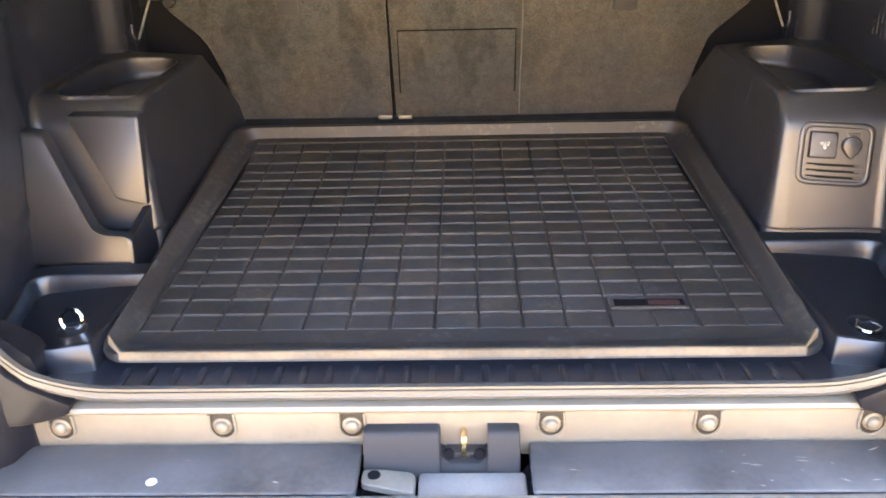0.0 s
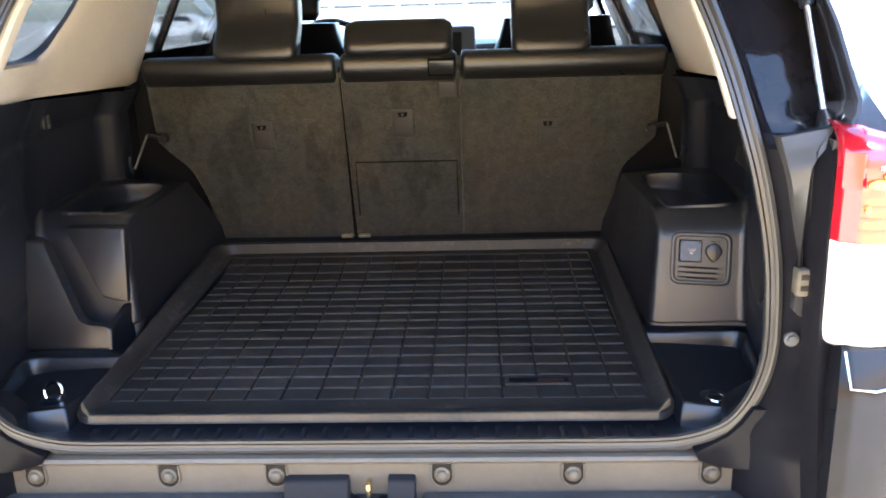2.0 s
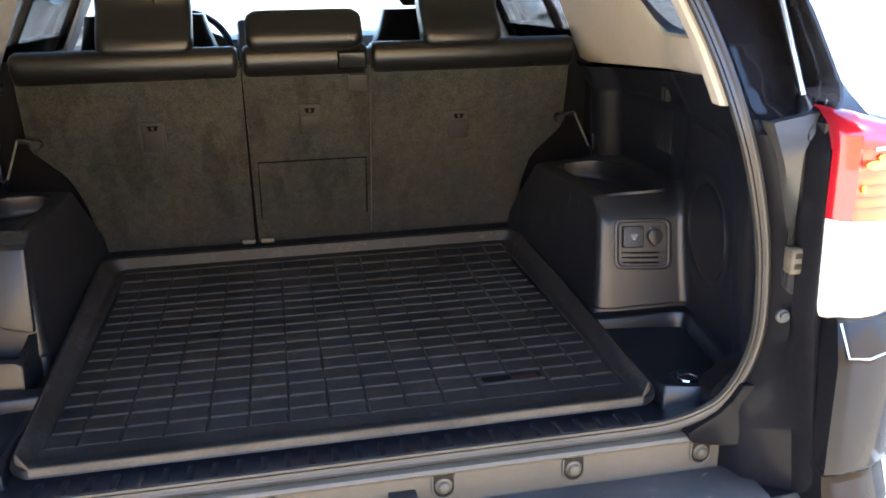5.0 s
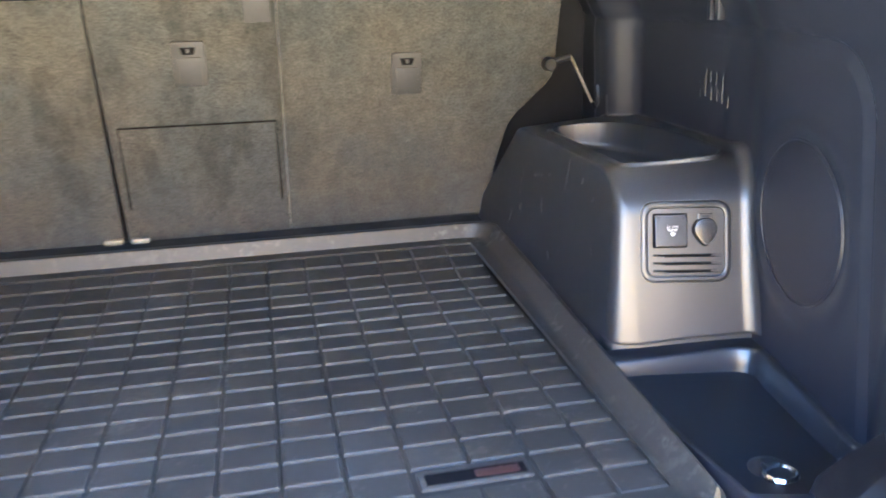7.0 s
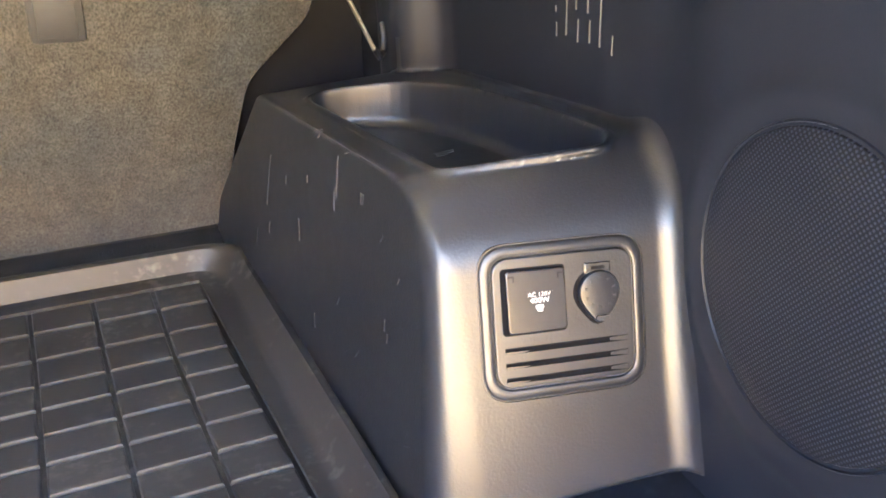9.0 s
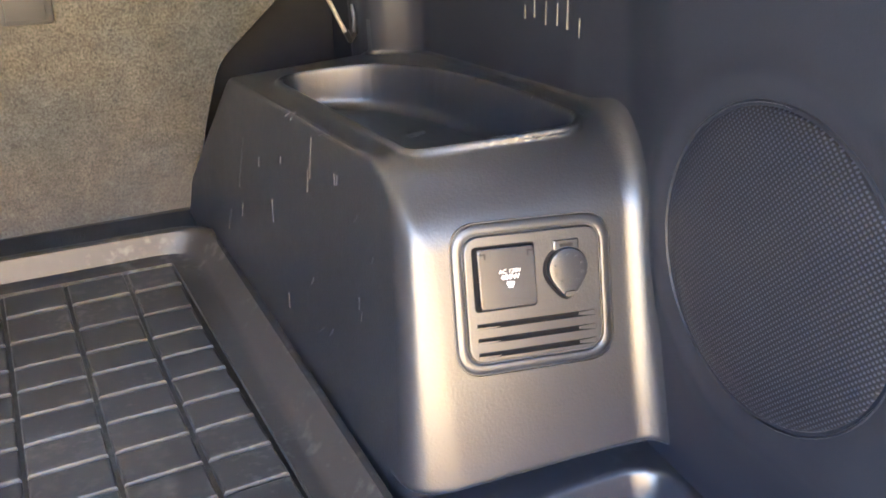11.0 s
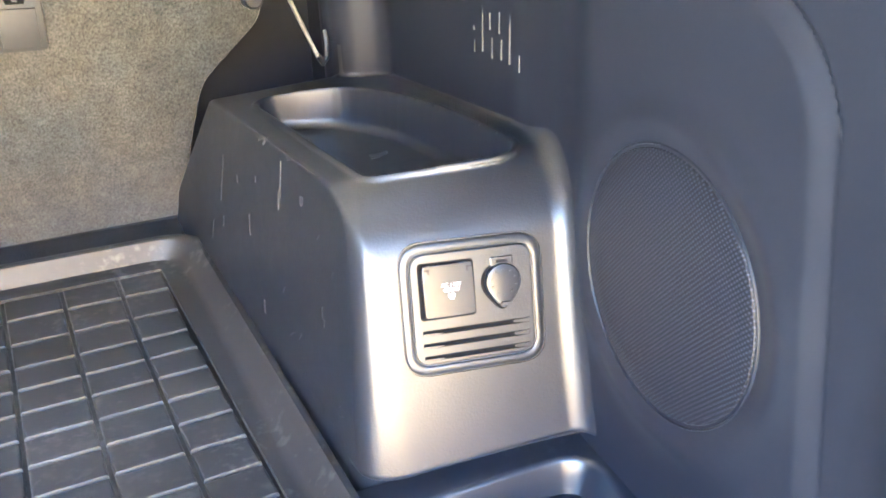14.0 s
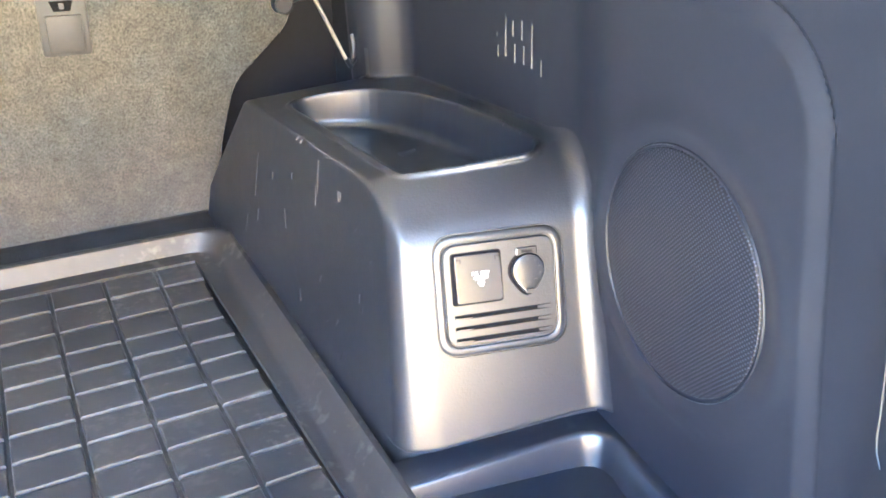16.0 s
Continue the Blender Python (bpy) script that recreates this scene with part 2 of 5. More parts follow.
TINTED = glassy("tinted glass", (0.12, 0.123, 0.126))
CLEAR = glassy("clear glass", (0.93, 0.95, 0.95))


# ---- mesh helpers ----
def to_mesh(bm, name, mat, smooth=True, angle=35):
    me = bpy.data.meshes.new(name)
    bmesh.ops.remove_doubles(bm, verts=bm.verts, dist=1e-6)
    bmesh.ops.recalc_face_normals(bm, faces=bm.faces)
    bm.to_mesh(me)
    bm.free()
    me.materials.append(mat)
    if smooth:
        me.polygons.foreach_set("use_smooth", [True] * len(me.polygons))
        me.set_sharp_from_angle(angle=radians(angle))
    return me


def part(name, bm, mat, parent=None, label="", smooth=True, angle=35):
    """Links a bmesh as one mesh object, under a thing or a part if one is given."""
    ob = new(name, to_mesh(bm, name, mat, smooth, angle))
    if parent is not None:
        ob.parent = parent
    return tagged(ob, label)


def thing(name, label, category, group="", kind=""):
    return tagged(new(name), label, category, group, kind)


def structure(name, bm, mat, label, smooth=True, angle=35):
    return tagged(part(name, bm, mat, None, label, smooth, angle), kind="structure")


def box(x0, x1, y0, y1, z0, z1, bevel=0.0, segs=2, bm=None):
    bm = bm or bmesh.new()
    made = bmesh.ops.create_cube(bm, size=1, matrix=Matrix.Translation(((x0 + x1) / 2, (y0 + y1) / 2, (z0 + z1) / 2)) @ Matrix.Diagonal((x1 - x0, y1 - y0, z1 - z0, 1)))
    if bevel:
        edges = list({e for v in made["verts"] for e in v.link_edges})
        bmesh.ops.bevel(bm, geom=edges, offset=bevel, segments=segs, affect="EDGES", profile=0.5)
    return bm


def moved(bm, m):
    bmesh.ops.transform(bm, matrix=m, verts=bm.verts)
    return bm


def rounded(points, radius, n=5):
    """A closed outline with its corners rounded; radius: one, or one a corner."""
    out, count = [], len(points)
    for i, p in enumerate(points):
        p, a, b = Vector(p), Vector(points[i - 1]), Vector(points[(i + 1) % count])
        r = radius[i] if isinstance(radius, (list, tuple)) else radius
        u, v = (a - p), (b - p)
        r1 = min(r, u.length * 0.48, v.length * 0.48)
        s, e = p + u.normalized() * r1, p + v.normalized() * r1
        for k in range(n + 1):
            f = k / n
            out.append((1 - f) ** 2 * s + 2 * f * (1 - f) * p + f * f * e)
    return out


def loft(rings, closed=True, caps=(True, True), bm=None):
    """Skin through rings of equally many points."""
    bm = bm or bmesh.new()
    rows = [[bm.verts.new(p) for p in ring] for ring in rings]
    n = len(rows[0])
    for a, b in zip(rows, rows[1:]):
        for i in range(n if closed else n - 1):
            j = (i + 1) % n
            bm.faces.new((a[i], a[j], b[j], b[i]))
    if closed and caps[0]:
        bm.faces.new(rows[0][::-1])
    if closed and caps[1]:
        bm.faces.new(rows[-1])
    return bm


def prism(outline, place, depth, bevel=0.0, bm=None):
    """An outline (u, v) given thickness: place(u, v, w) turns it into the world, w from 0 to depth; the w = depth rim is bevelled."""
    c = Vector((sum(p[0] for p in outline), sum(p[1] for p in outline))) / len(outline)
    rings = [[place(p[0], p[1], 0) for p in outline]]
    if bevel:
        rings.append([place(p[0], p[1], depth - bevel) for p in outline])
        size = max((Vector(p[:2]) - c).length for p in outline)
        for f, w in ((0.3, 0.3), (1.0, 0.0)):
            k = 1 - bevel * f / size * 1.3
            rings.append([place(c.x + (p[0] - c.x) * k, c.y + (p[1] - c.y) * k, depth - bevel * w) for p in outline])
    else:
        rings.append([place(p[0], p[1], depth) for p in outline])
    return loft(rings, bm=bm)


def sweep(path, section, up=(0, 0, 1), closed=False, bm=None):
    """A section (u: sideways, v: along up) carried along a path."""
    rings, n, up = [], len(path), Vector(up)
    for i, p in enumerate(path):
        p = Vector(p)
        a = Vector(path[i - 1] if (i or closed) else path[0])
        b = Vector(path[(i + 1) % n] if (i < n - 1 or closed) else path[-1])
        d = (b - a).normalized()
        side = d.cross(up).normalized()
        top = side.cross(d).normalized()
        rings.append([p + side * u + top * v for u, v in section])
    if closed:
        rings.append(rings[0])
    return loft(rings, True, (not closed, not closed), bm)


def circle(r, n=12, squash=1.0):
    return [(r * math.cos(2 * math.pi * i / n), r * squash * math.sin(2 * math.pi * i / n)) for i in range(n)]


def lathe(profile, m=None, n=24, bm=None):
    """Turn (radius, height) round z."""
    rings = [[Vector((r * math.cos(2 * math.pi * i / n), r * math.sin(2 * math.pi * i / n), h)) for i in range(n)] for r, h in profile]
    out = loft(rings, True, (True, True), bmesh.new())
    if m is not None:
        moved(out, m)
    return out


def smoothstep(a, b, x):
    t = min(1, max(0, (x - a) / (b - a)))
    return t * t * (3 - 2 * t)


def lerp_table(table, z):
    """Linear between the rows (z, value...) of a short table."""
    if z <= table[0][0]:
        return table[0][1:]
    for a, b in zip(table, table[1:]):
        if z <= b[0]:
            f = (z - a[0]) / (b[0] - a[0])
            return tuple(p + (q - p) * f for p, q in zip(a[1:], b[1:]))
    return table[-1][1:]


def sheet(f, us, vs, thick, bm=None):
    """A surface f(u, v) -> place, with a back moved by the vector thick(u, v)."""
    front = [[Vector(f(u, v)) for u in us] for v in vs]
    bm = bm or bmesh.new()
    rows = [[bm.verts.new(p) for p in row] for row in front]
    back = [[bm.verts.new(p + Vector(thick(u, v))) for p, u in zip(row, us)] for row, v in zip(front, vs)]
    for grid in (rows, back):
        for a, b in zip(grid, grid[1:]):
            for i in range(len(us) - 1):
                bm.faces.new((a[i], a[i + 1], b[i + 1], b[i]))
    for a, b in ((rows[0], back[0]), (rows[-1], back[-1])):
        for i in range(len(us) - 1):
            bm.faces.new((a[i], a[i + 1], b[i + 1], b[i]))
    for i in (0, -1):
        for j in range(len(vs) - 1):
            bm.faces.new((rows[j][i], rows[j + 1][i], back[j + 1][i], back[j][i]))
    return bm


def span(a, b, n):
    return [a + (b - a) * i / (n - 1) for i in range(n)]


# ---- ground ----
structure("ground", box(-300, 300, -300, 300, -0.3, 0.0), ASPHALT, "pale sunlit asphalt parking lot", smooth=False)
# Added tan slab, never in view, that warms the light thrown into the cargo bay.
structure("bounce_apron", box(-60, 60, -80, -0.45, -0.1, 0.006), CONCRETE, "unseen tan apron added behind the car for warm bounce light", smooth=False)
for i, (x, y, wx, wy) in enumerate([(sx * (2.0 + 2.7 * k), 1.5, 0.1, 5.2) for sx in (-1, 1) for k in range(5)] + [(0, 9.5, 26, 0.1)]):
    structure("road_marking", box(x - wx / 2, x + wx / 2, y - wy / 2, y + wy / 2, 0.0, 0.004), LINE, "worn white parking line", smooth=False)

# Unseen slope, added so rear-facing plastic mirrors something tan near the horizon.
structure("reflection_bank", loft([[(x, y, z) for y, z in ((-7.0, -0.2), (-8.5, 0.35), (-12.0, 2.1), (-16.0, 4.2), (-21.0, 6.9), (-25.0, 9.0), (-28.0, 10.0), (-40.0, 10.2), (-40.0, -0.2))] for x in span(-30, 36, 14)]), BANK_TAN, "unseen tan bank added behind the lot for reflections")

# ---- the car: its shell ----
car = thing("car", "black sport utility vehicle with its tailgate raised", "car")
# half of the tailgate opening, by height: half width, depth
OPENING = [(0.785, 0.50, -0.098), (0.79, 0.56, -0.10), (0.81, 0.615, -0.108), (0.84, 0.655, -0.116), (0.90, 0.685, -0.128), (0.98, 0.700, -0.138), (1.08, 0.697, -0.142),
           (1.17, 0.688, -0.138), (1.28, 0.666, -0.128), (1.37, 0.642, -0.110), (1.46, 0.618, -0.075), (1.56, 0.585, -0.025), (1.66, 0.543, 0.04), (1.72, 0.483, 0.085), (1.745, 0.41, 0.105)]
# outer edge of the jamb
JAMB = [(0.70, 0.76, -0.255), (0.86, 0.745, -0.25), (1.05, 0.735, -0.235), (1.30, 0.735, -0.228), (1.345, 0.752, -0.205), (1.39, 0.790, -0.165), (1.515, 0.768, -0.095), (1.68, 0.722, 0.02), (1.80, 0.64, 0.12)]


def opening_path(step=0.012):
    """The opening's outline from the floor's middle up one side, over the top and down the other."""
    half = [Vector((x, y, z)) for z, x, y in OPENING]
    dense = []
    for i in range(len(half) - 1):
        a, b, c, d = half[max(0, i - 1)], half[i], half[i + 1], half[min(len(half) - 1, i + 2)]
        n = max(2, int((c - b).length / step))
        for k in range(n):
            t = k / n
            dense.append(0.5 * ((2 * b) + (c - a) * t + (2 * a - 5 * b + 4 * c - d) * t * t + (3 * b - a - 3 * c + d) * t ** 3))
    dense.append(half[-1])
    left = [Vector((-p.x, p.y, p.z)) for p in reversed(dense)]
    return dense + [Vector((x, 0.108, 1.75)) for x in (0.2, 0.0, -0.2)] + left + [Vector((x, -0.098, 0.785)) for x in (-0.25, 0.0, 0.25)]


SEAL = opening_path()

# weatherstrip round the opening
part("weatherstrip", sweep(SEAL, [(u * 0.9, v) for u, v in circle(0.011, 8)], up=(0, -1, 0.05), closed=True), SEALRUB, car, "dusty black rubber door seal")
# painted flange that the seal grips
rim_line = [p + Vector((0, -0.012, 0)) for p in SEAL]
part("opening_flange", sweep(rim_line, [(-0.022, -0.004), (-0.008, -0.004), (-0.008, 0.004), (-0.0142, 0.0048), (-0.0146, 0.001), (-0.0168, 0.001), (-0.0172, 0.0053), (-0.022, 0.006)], up=(0, -1, 0.05), closed=True), FLANGE, car, "painted metal opening flange")
# Black bead laid in the groove in place of its own shade.
part("flange_shade_line", sweep(rim_line, [(-0.0147, 0.0005), (-0.0147, 0.0026), (-0.0167, 0.0026), (-0.0167, 0.0005)], up=(0, -1, 0.05), closed=True), HOLE, car, "black bead painting the shade in the flange groove")


def jamb(side, z0, z1, n):
    """The painted jamb between the opening and the tail lamp, up into the rear pillar."""
    rings = []
    for z in span(z0, z1, n):
        xs, ys = lerp_table(OPENING, max(z, 0.84))
        xo, yo = lerp_table(JAMB, z)
        g = min(1, max(0, (z - 0.72) / 0.1))
        deep = smoothstep(1.30, 1.37, z)
        out = max(xo + 0.014, min(0.86, 0.848 - 0.50 * (z - 1.352)))
        q = 0.022 * smoothstep(0.84, 0.93, z)
        ring = [(xs - 0.01 + q, ys + 0.03), (xs + 0.006, ys + 0.006), (xs + 0.014, ys - 0.012 + 0.01 * deep), (xs + 0.022 + 0.008 * g, ys - 0.040 + 0.06 * deep), (xo - 0.014, yo + 0.045 + 0.055 * deep),
                (xo - 0.008, yo + 0.012), (xo - 0.003, yo + 0.002), (xo + 0.004, yo + 0.003), (xo + 0.02 * (out - xo) / 0.1, yo + 0.02), (out, yo + 0.05), (out, ys + 0.09), (xs + 3 * q, ys + 0.09)]
        rings.append([(side * x, y, z) for x, y in ring])
    return loft(rings)


def jamb_trim(side):
    """Grey plastic cover strip between the seal and the lamp's gutter."""
    def f(z, k):
        xs, ys = lerp_table(OPENING, z)
        xo, yo = lerp_table(JAMB, z)
        e = (z - 1.06) / 0.29
        x1 = xo - 0.030 + 0.012 * e + 0.03 * smoothstep(0.75, 1.0, e)
        return (side * ((xs + 0.024, ys - 0.030), (xs + 0.027, ys - 0.045), (x1, yo + 0.040), (x1 + 0.006, yo + 0.050))[k][0], ((xs, ys - 0.030), (xs, ys - 0.045), (x1, yo + 0.040), (x1, yo + 0.050))[k][1], z + 0.10 * max(0.0, k - 1) * 0.16)
    return sheet(f, span(1.06, 1.345, 20), range(4), lambda u, v: (side * 0.002, 0.02, 0))


for side in (1, -1):
    part("jamb_trim", jamb_trim(side), JAMBGREY, car, "grey plastic jamb cover strip")
    part("door_jamb", jamb(side, 0.60, 1.345, 34), JAMBPAINT, car, "black painted tailgate jamb")
    part("rear_pillar", jamb(side, 1.345, 1.76, 24), GLOSSPAINT, car, "glossy black rear pillar with a gutter")


def body_side(side):
    """Outer flank: quarter panel below the belt, from the rear corner forwards."""
    prof = [(0.45, 0.90), (0.60, 0.945), (0.80, 0.955), (1.00, 0.95), (1.20, 0.925), (1.34, 0.872), (1.375, 0.852)]
    ys = [-0.09, -0.04, 0.0, 0.1, 0.6, 1.4, 2.4, 2.6, 2.7, 2.85, 3.4, 3.95]

    def f(y, i):
        z, x = prof[i]
        z = min(z, 1.40 - 0.36 * smoothstep(2.45, 2.85, y)) + 0.03 * smoothstep(0.1, 0.6, y) * (i > 4)
        pull = 0.09 * (1 - smoothstep(-0.20, 0.02, y)) ** 2 + 0.10 * smoothstep(2.4, 3.6, y)
        return (side * (x - pull), y, z)
    return sheet(f, ys, range(len(prof)), lambda u, v: (-side * 0.02, 0.002, 0))


def upper_side(side):
    """Window band: outer skin above the belt, with the quarter and door windows cut out as real gaps between posts."""
    bm = bmesh.new()

    def post(y0, y1, z0, z1, lean=0.0):
        def f(u, v):
            return (side * (0.850 - (v - 1.38) * 0.50), u + lean * (v - 1.38), v)
        return sheet(f, span(y0, y1, 3), span(z0, z1, 4), lambda u, v: (-side * 0.025, 0, 0), bm)
    post(-0.06, 0.10, 1.37, 1.80, 0.35)     # rear pillar
    post(0.78, 0.92, 1.39, 1.80, 0.1)
    post(1.235, 1.262, 1.39, 1.80, 0.02)    # divider bar of the rear door window
    post(1.84, 1.96, 1.39, 1.80, 0.05)
    post(2.45, 2.55, 1.39, 1.80, -0.7)
    post(0.0, 2.5, 1.39, 1.44)
    post(0.16, 2.3, 1.74, 1.80)
    return bm


for side in (1, -1):
    part("quarter_panel", body_side(side), PAINT, car, "glossy black body flank")
    part("window_frame", upper_side(side), PAINT, car, "black window surround")
    for y0, y1 in ((0.04, 0.86), (0.88, 1.88), (1.90, 2.5)):
        w = part("window_pane", sheet(lambda u, v: (side * (0.840 - (v - 1.38) * 0.50), u, v), (y0, y1), (1.40, 1.78), lambda u, v: (-side * 0.004, 0, 0)), TINTED, car, "tinted side window glass", smooth=False)
part("roof", sheet(lambda u, v: (u, v, 1.80 + 0.05 * (1 - (u / 0.72) ** 2)), span(-0.68, 0.68, 15), (0.12, 0.6, 1.2, 1.8, 2.43), lambda u, v: (0, 0, 0.02)), PAINT, car, "black roof skin")
part("bonnet", sheet(lambda u, v: (u, v, 1.06 - 0.03 * (u / 0.9) ** 2 - 0.05 * (v - 2.7)), span(-0.88, 0.88, 9), (2.75, 3.2, 3.7, 3.95), lambda u, v: (0, 0, -0.03)), PAINT, car, "black bonnet")
ws = part("windscreen", sheet(lambda u, v: (u, 2.42 + (1.79 - v) * 0.95, v), (-0.68, 0.68), (1.16, 1.79), lambda u, v: (0, 0.004, 0.004)), CLEAR, car, "clear windscreen", smooth=False)
ws.visible_shadow = False


def tailgate():
    """The raised tailgate, hinged at the roof's rear edge, seen edge-on above the opening."""
    m = Matrix.Translation((0, 0.12, 1.80)) @ Matrix.Rotation(radians(-4), 4, "X")
    out = rounded([(-0.68, 0.0), (-0.76, -0.40), (-0.752, -1.02), (0.752, -1.02), (0.76, -0.40), (0.68, 0.0)], 0.05)
    bm = prism(out, lambda u, v, w: (u, v, 0.05 - w), 0.07, 0.02)
    return moved(bm, m)


part("tailgate", tailgate(), PAINT, car, "raised black tailgate")


def gas_strut(side):
    a, b = Vector((side * 0.757, -0.125, 1.352)), Vector((side * 0.715, 0.07, 1.80))
    d = (b - a)
    turn = d.to_track_quat("Z", "Y").to_matrix().to_4x4()
    top = part("gas_strut", lathe([(0.0, 0.02), (0.0055, 0.022), (0.0055, 0.20), (0.0, 0.201)], Matrix.Translation(a) @ turn, 12), STEEL, car, "bright steel gas strut rod")
    part("strut_tube", lathe([(0.0, 0.2), (0.011, 0.2), (0.011, d.length), (0.0, d.length)], Matrix.Translation(a) @ turn, 12), SMOOTH, top, "black strut cylinder")
    part("strut_socket", lathe([(0.0, -0.02), (0.014, -0.018), (0.017, 0.0), (0.012, 0.018), (0.008, 0.03), (0.0, 0.03)], Matrix.Translation(a) @ turn, 14), SMOOTH, top, "black ball socket")
    part("strut_bracket", moved(box(-0.02, 0.02, -0.018, 0.006, -0.03, 0.012, 0.005), Matrix.Translation(a + Vector((side * 0.012, 0.02, 0))) @ Matrix.Rotation(radians(20 * side), 4, "Y")), SMOOTH, top)


for side in (1, -1):
    gas_strut(side)


# painted rear panel under the opening, with its recessed bolts
def rear_panel():
    """Sill curl, then the upright face, carried across; it dies into the jambs."""
    prof = [(-0.060, 0.770), (-0.098, 0.772), (-0.112, 0.770), (-0.1165, 0.765), (-0.114, 0.760), (-0.109, 0.757), (-0.108, 0.750), (-0.108, 0.68), (-0.09, 0.66), (-0.05, 0.66)]
    return sheet(lambda u, v: (u, prof[v][0], prof[v][1] - (prof[v][1] - 0.752 if v < 7 else 0) * smoothstep(0.62, 0.68, abs(u))), span(-0.748, 0.748, 80), range(len(prof)), lambda u, v: (0, 0.006, -0.004))


panel = part("rear_panel", rear_panel(), SILLP, car, "dusty painted rear body panel under the sill")
for side in (1, -1):
    gusset = [(0.588, 0.783), (0.615, 0.800), (0.640, 0.822), (0.660, 0.850), (0.675, 0.88), (0.75, 0.88), (0.75, 0.765), (0.66, 0.760), (0.63, 0.757), (0.595, 0.766)]
    part("corner_gusset", prism([(side * u, v) for u, v in gusset], lambda u, v, w: (u, -0.092 - w - 0.03 * smoothstep(0.60, 0.70, abs(u)), v), 0.030, 0.004), JAMBPAINT, car, "black painted corner of the opening")
BOLTS = (-0.616, -0.365, -0.165, 0.139, 0.376, 0.622)
for x in BOLTS:
    u_shape = [(-0.019, 0.7565), (-0.020, 0.734)] + [(0.020 * math.cos(a), 0.732 + 0.021 * math.sin(a)) for a in span(math.pi, 2 * math.pi, 11)] + [(0.020, 0.734), (0.019, 0.7565)]
    rim = part("bolt_recess", prism([(x + u, z) for u, z in u_shape], lambda u, v, w: (u, -0.1085 - w, v), 0.0020, 0.0006), RECESS, panel, "bolt recess, its shade painted dark")
    part("recess_rim", sweep([(x + u, -0.1095, z) for u, z in u_shape], [(-0.0022, -0.001), (0.0022, -0.001), (0.0014, 0.003), (0.0, 0.0036), (-0.0014, 0.003)], up=(0, -1, 0)), SILLP, rim)
    part("bolt", lathe([(0.0, -0.002), (0.0150, -0.002), (0.0150, 0.002), (0.0115, 0.0035), (0.0110, 0.008), (0.0085, 0.011), (0.004, 0.0123), (0.0, 0.0125)], Matrix.Translation((x, -0.110, 0.735)) @ Matrix.Rotation(radians(90), 4, "X"), 18), BOLTP, panel, "dusty painted flanged bolt head")
for side in (-1, 1):
    block = part("buffer_block", box(side * 0.705, side * 0.735, -0.20, -0.175, 1.100, 1.145, 0.005, 3), BLOCKP, car, "small dusty grey rubber buffer block")
    for z in (1.110, 1.128):
        part("slot", box(side * 0.711, side * 0.729, -0.2012, -0.198, z, z + 0.009, 0.001), RECESS, block, "dark slot")
    part("jamb_bolt", lathe([(0.0, 0.0), (0.012, 0.0), (0.012, 0.005), (0.008, 0.006), (0.008, 0.011), (0.0, 0.011)], Matrix.Translation((side * 0.712, -0.178, 1.022)) @ Matrix.Rotation(radians(90), 4, "X"), 14), STEP, car, "dusty jamb bolt head")

# latch cover on the rear panel
latch = thing("latch_cover", "grey-black plastic tailgate latch cover with a steel striker", "latch")
wedge = rounded([(-0.100, 0.650), (-0.100, 0.735), (-0.130, 0.735), (-0.168, 0.650)], [0.002, 0.004, 0.008, 0.004], 4)
part("cover_left", prism(wedge, lambda u, v, w: (-0.146 + w, u, v), 0.116, 0.005), COVERP, latch)
part("cover_right", prism(wedge, lambda u, v, w: (0.042 + w, u, v), 0.049, 0.005), COVERP, latch)
part("cover_base", prism([(-0.034, 0.635), (0.046, 0.635), (0.046, 0.700), (0.030, 0.687), (-0.016, 0.687), (-0.034, 0.700)], lambda u, v, w: (u, -0.100 - w - 0.45 * max(0.0, 0.70 - v) * (w > 0.02), v), 0.038, 0.003), COVERP, latch)
part("striker_plate", box(-0.022, 0.036, -0.130, -0.1085, 0.6865, 0.6960, 0.002), DARK, latch, "dark striker plate")
hoop = [(-0.108, 0.724), (-0.122, 0.727), (-0.129, 0.724), (-0.132, 0.717), (-0.132, 0.705), (-0.131, 0.690)]
part("striker", sweep([Vector((0.006, y, z)) for y, z in hoop], circle(0.0048, 8), up=(1, 0, 0)), BRASS, latch, "yellow passivated striker loop")
for x in (-0.018, 0.030):
    part("striker_bolt", lathe([(0.0, 0), (0.0095, 0), (0.0095, 0.003), (0.0075, 0.0035), (0.0075, 0.009), (0.0, 0.009)], Matrix.Translation((x, -0.128, 0.692)) @ Matrix.Rotation(radians(60), 4, "X"), 12), HOLE, latch, "dark striker bolt")

# ---- bumper ----
bumper = thing("bumper", "black rear bumper with a grey plastic step pad", "bumper")


def bumper_shell():
    """The bumper's outer skin across the car, curling forward at its ends."""
    prof = [(0.135, 0.693), (0.222, 0.698), (0.236, 0.697), (0.246, 0.690), (0.262, 0.66), (0.285, 0.62), (0.30, 0.55), (0.295, 0.47), (0.24, 0.44), (0.135, 0.44)]

    def f(u, v):
        back = max(0.0, abs(u) - 0.60)
        dip = 0.030 * smoothstep(-0.158, -0.148, u) * smoothstep(0.110, 0.100, u) if v < 2 else 0.0
        return (u, -prof[v][0] + 0.35 * back ** 2, prof[v][1] - dip)
    return sheet(f, span(-0.93, 0.93, 186), range(len(prof)), lambda u, v: (0, 0.004, -0.006))


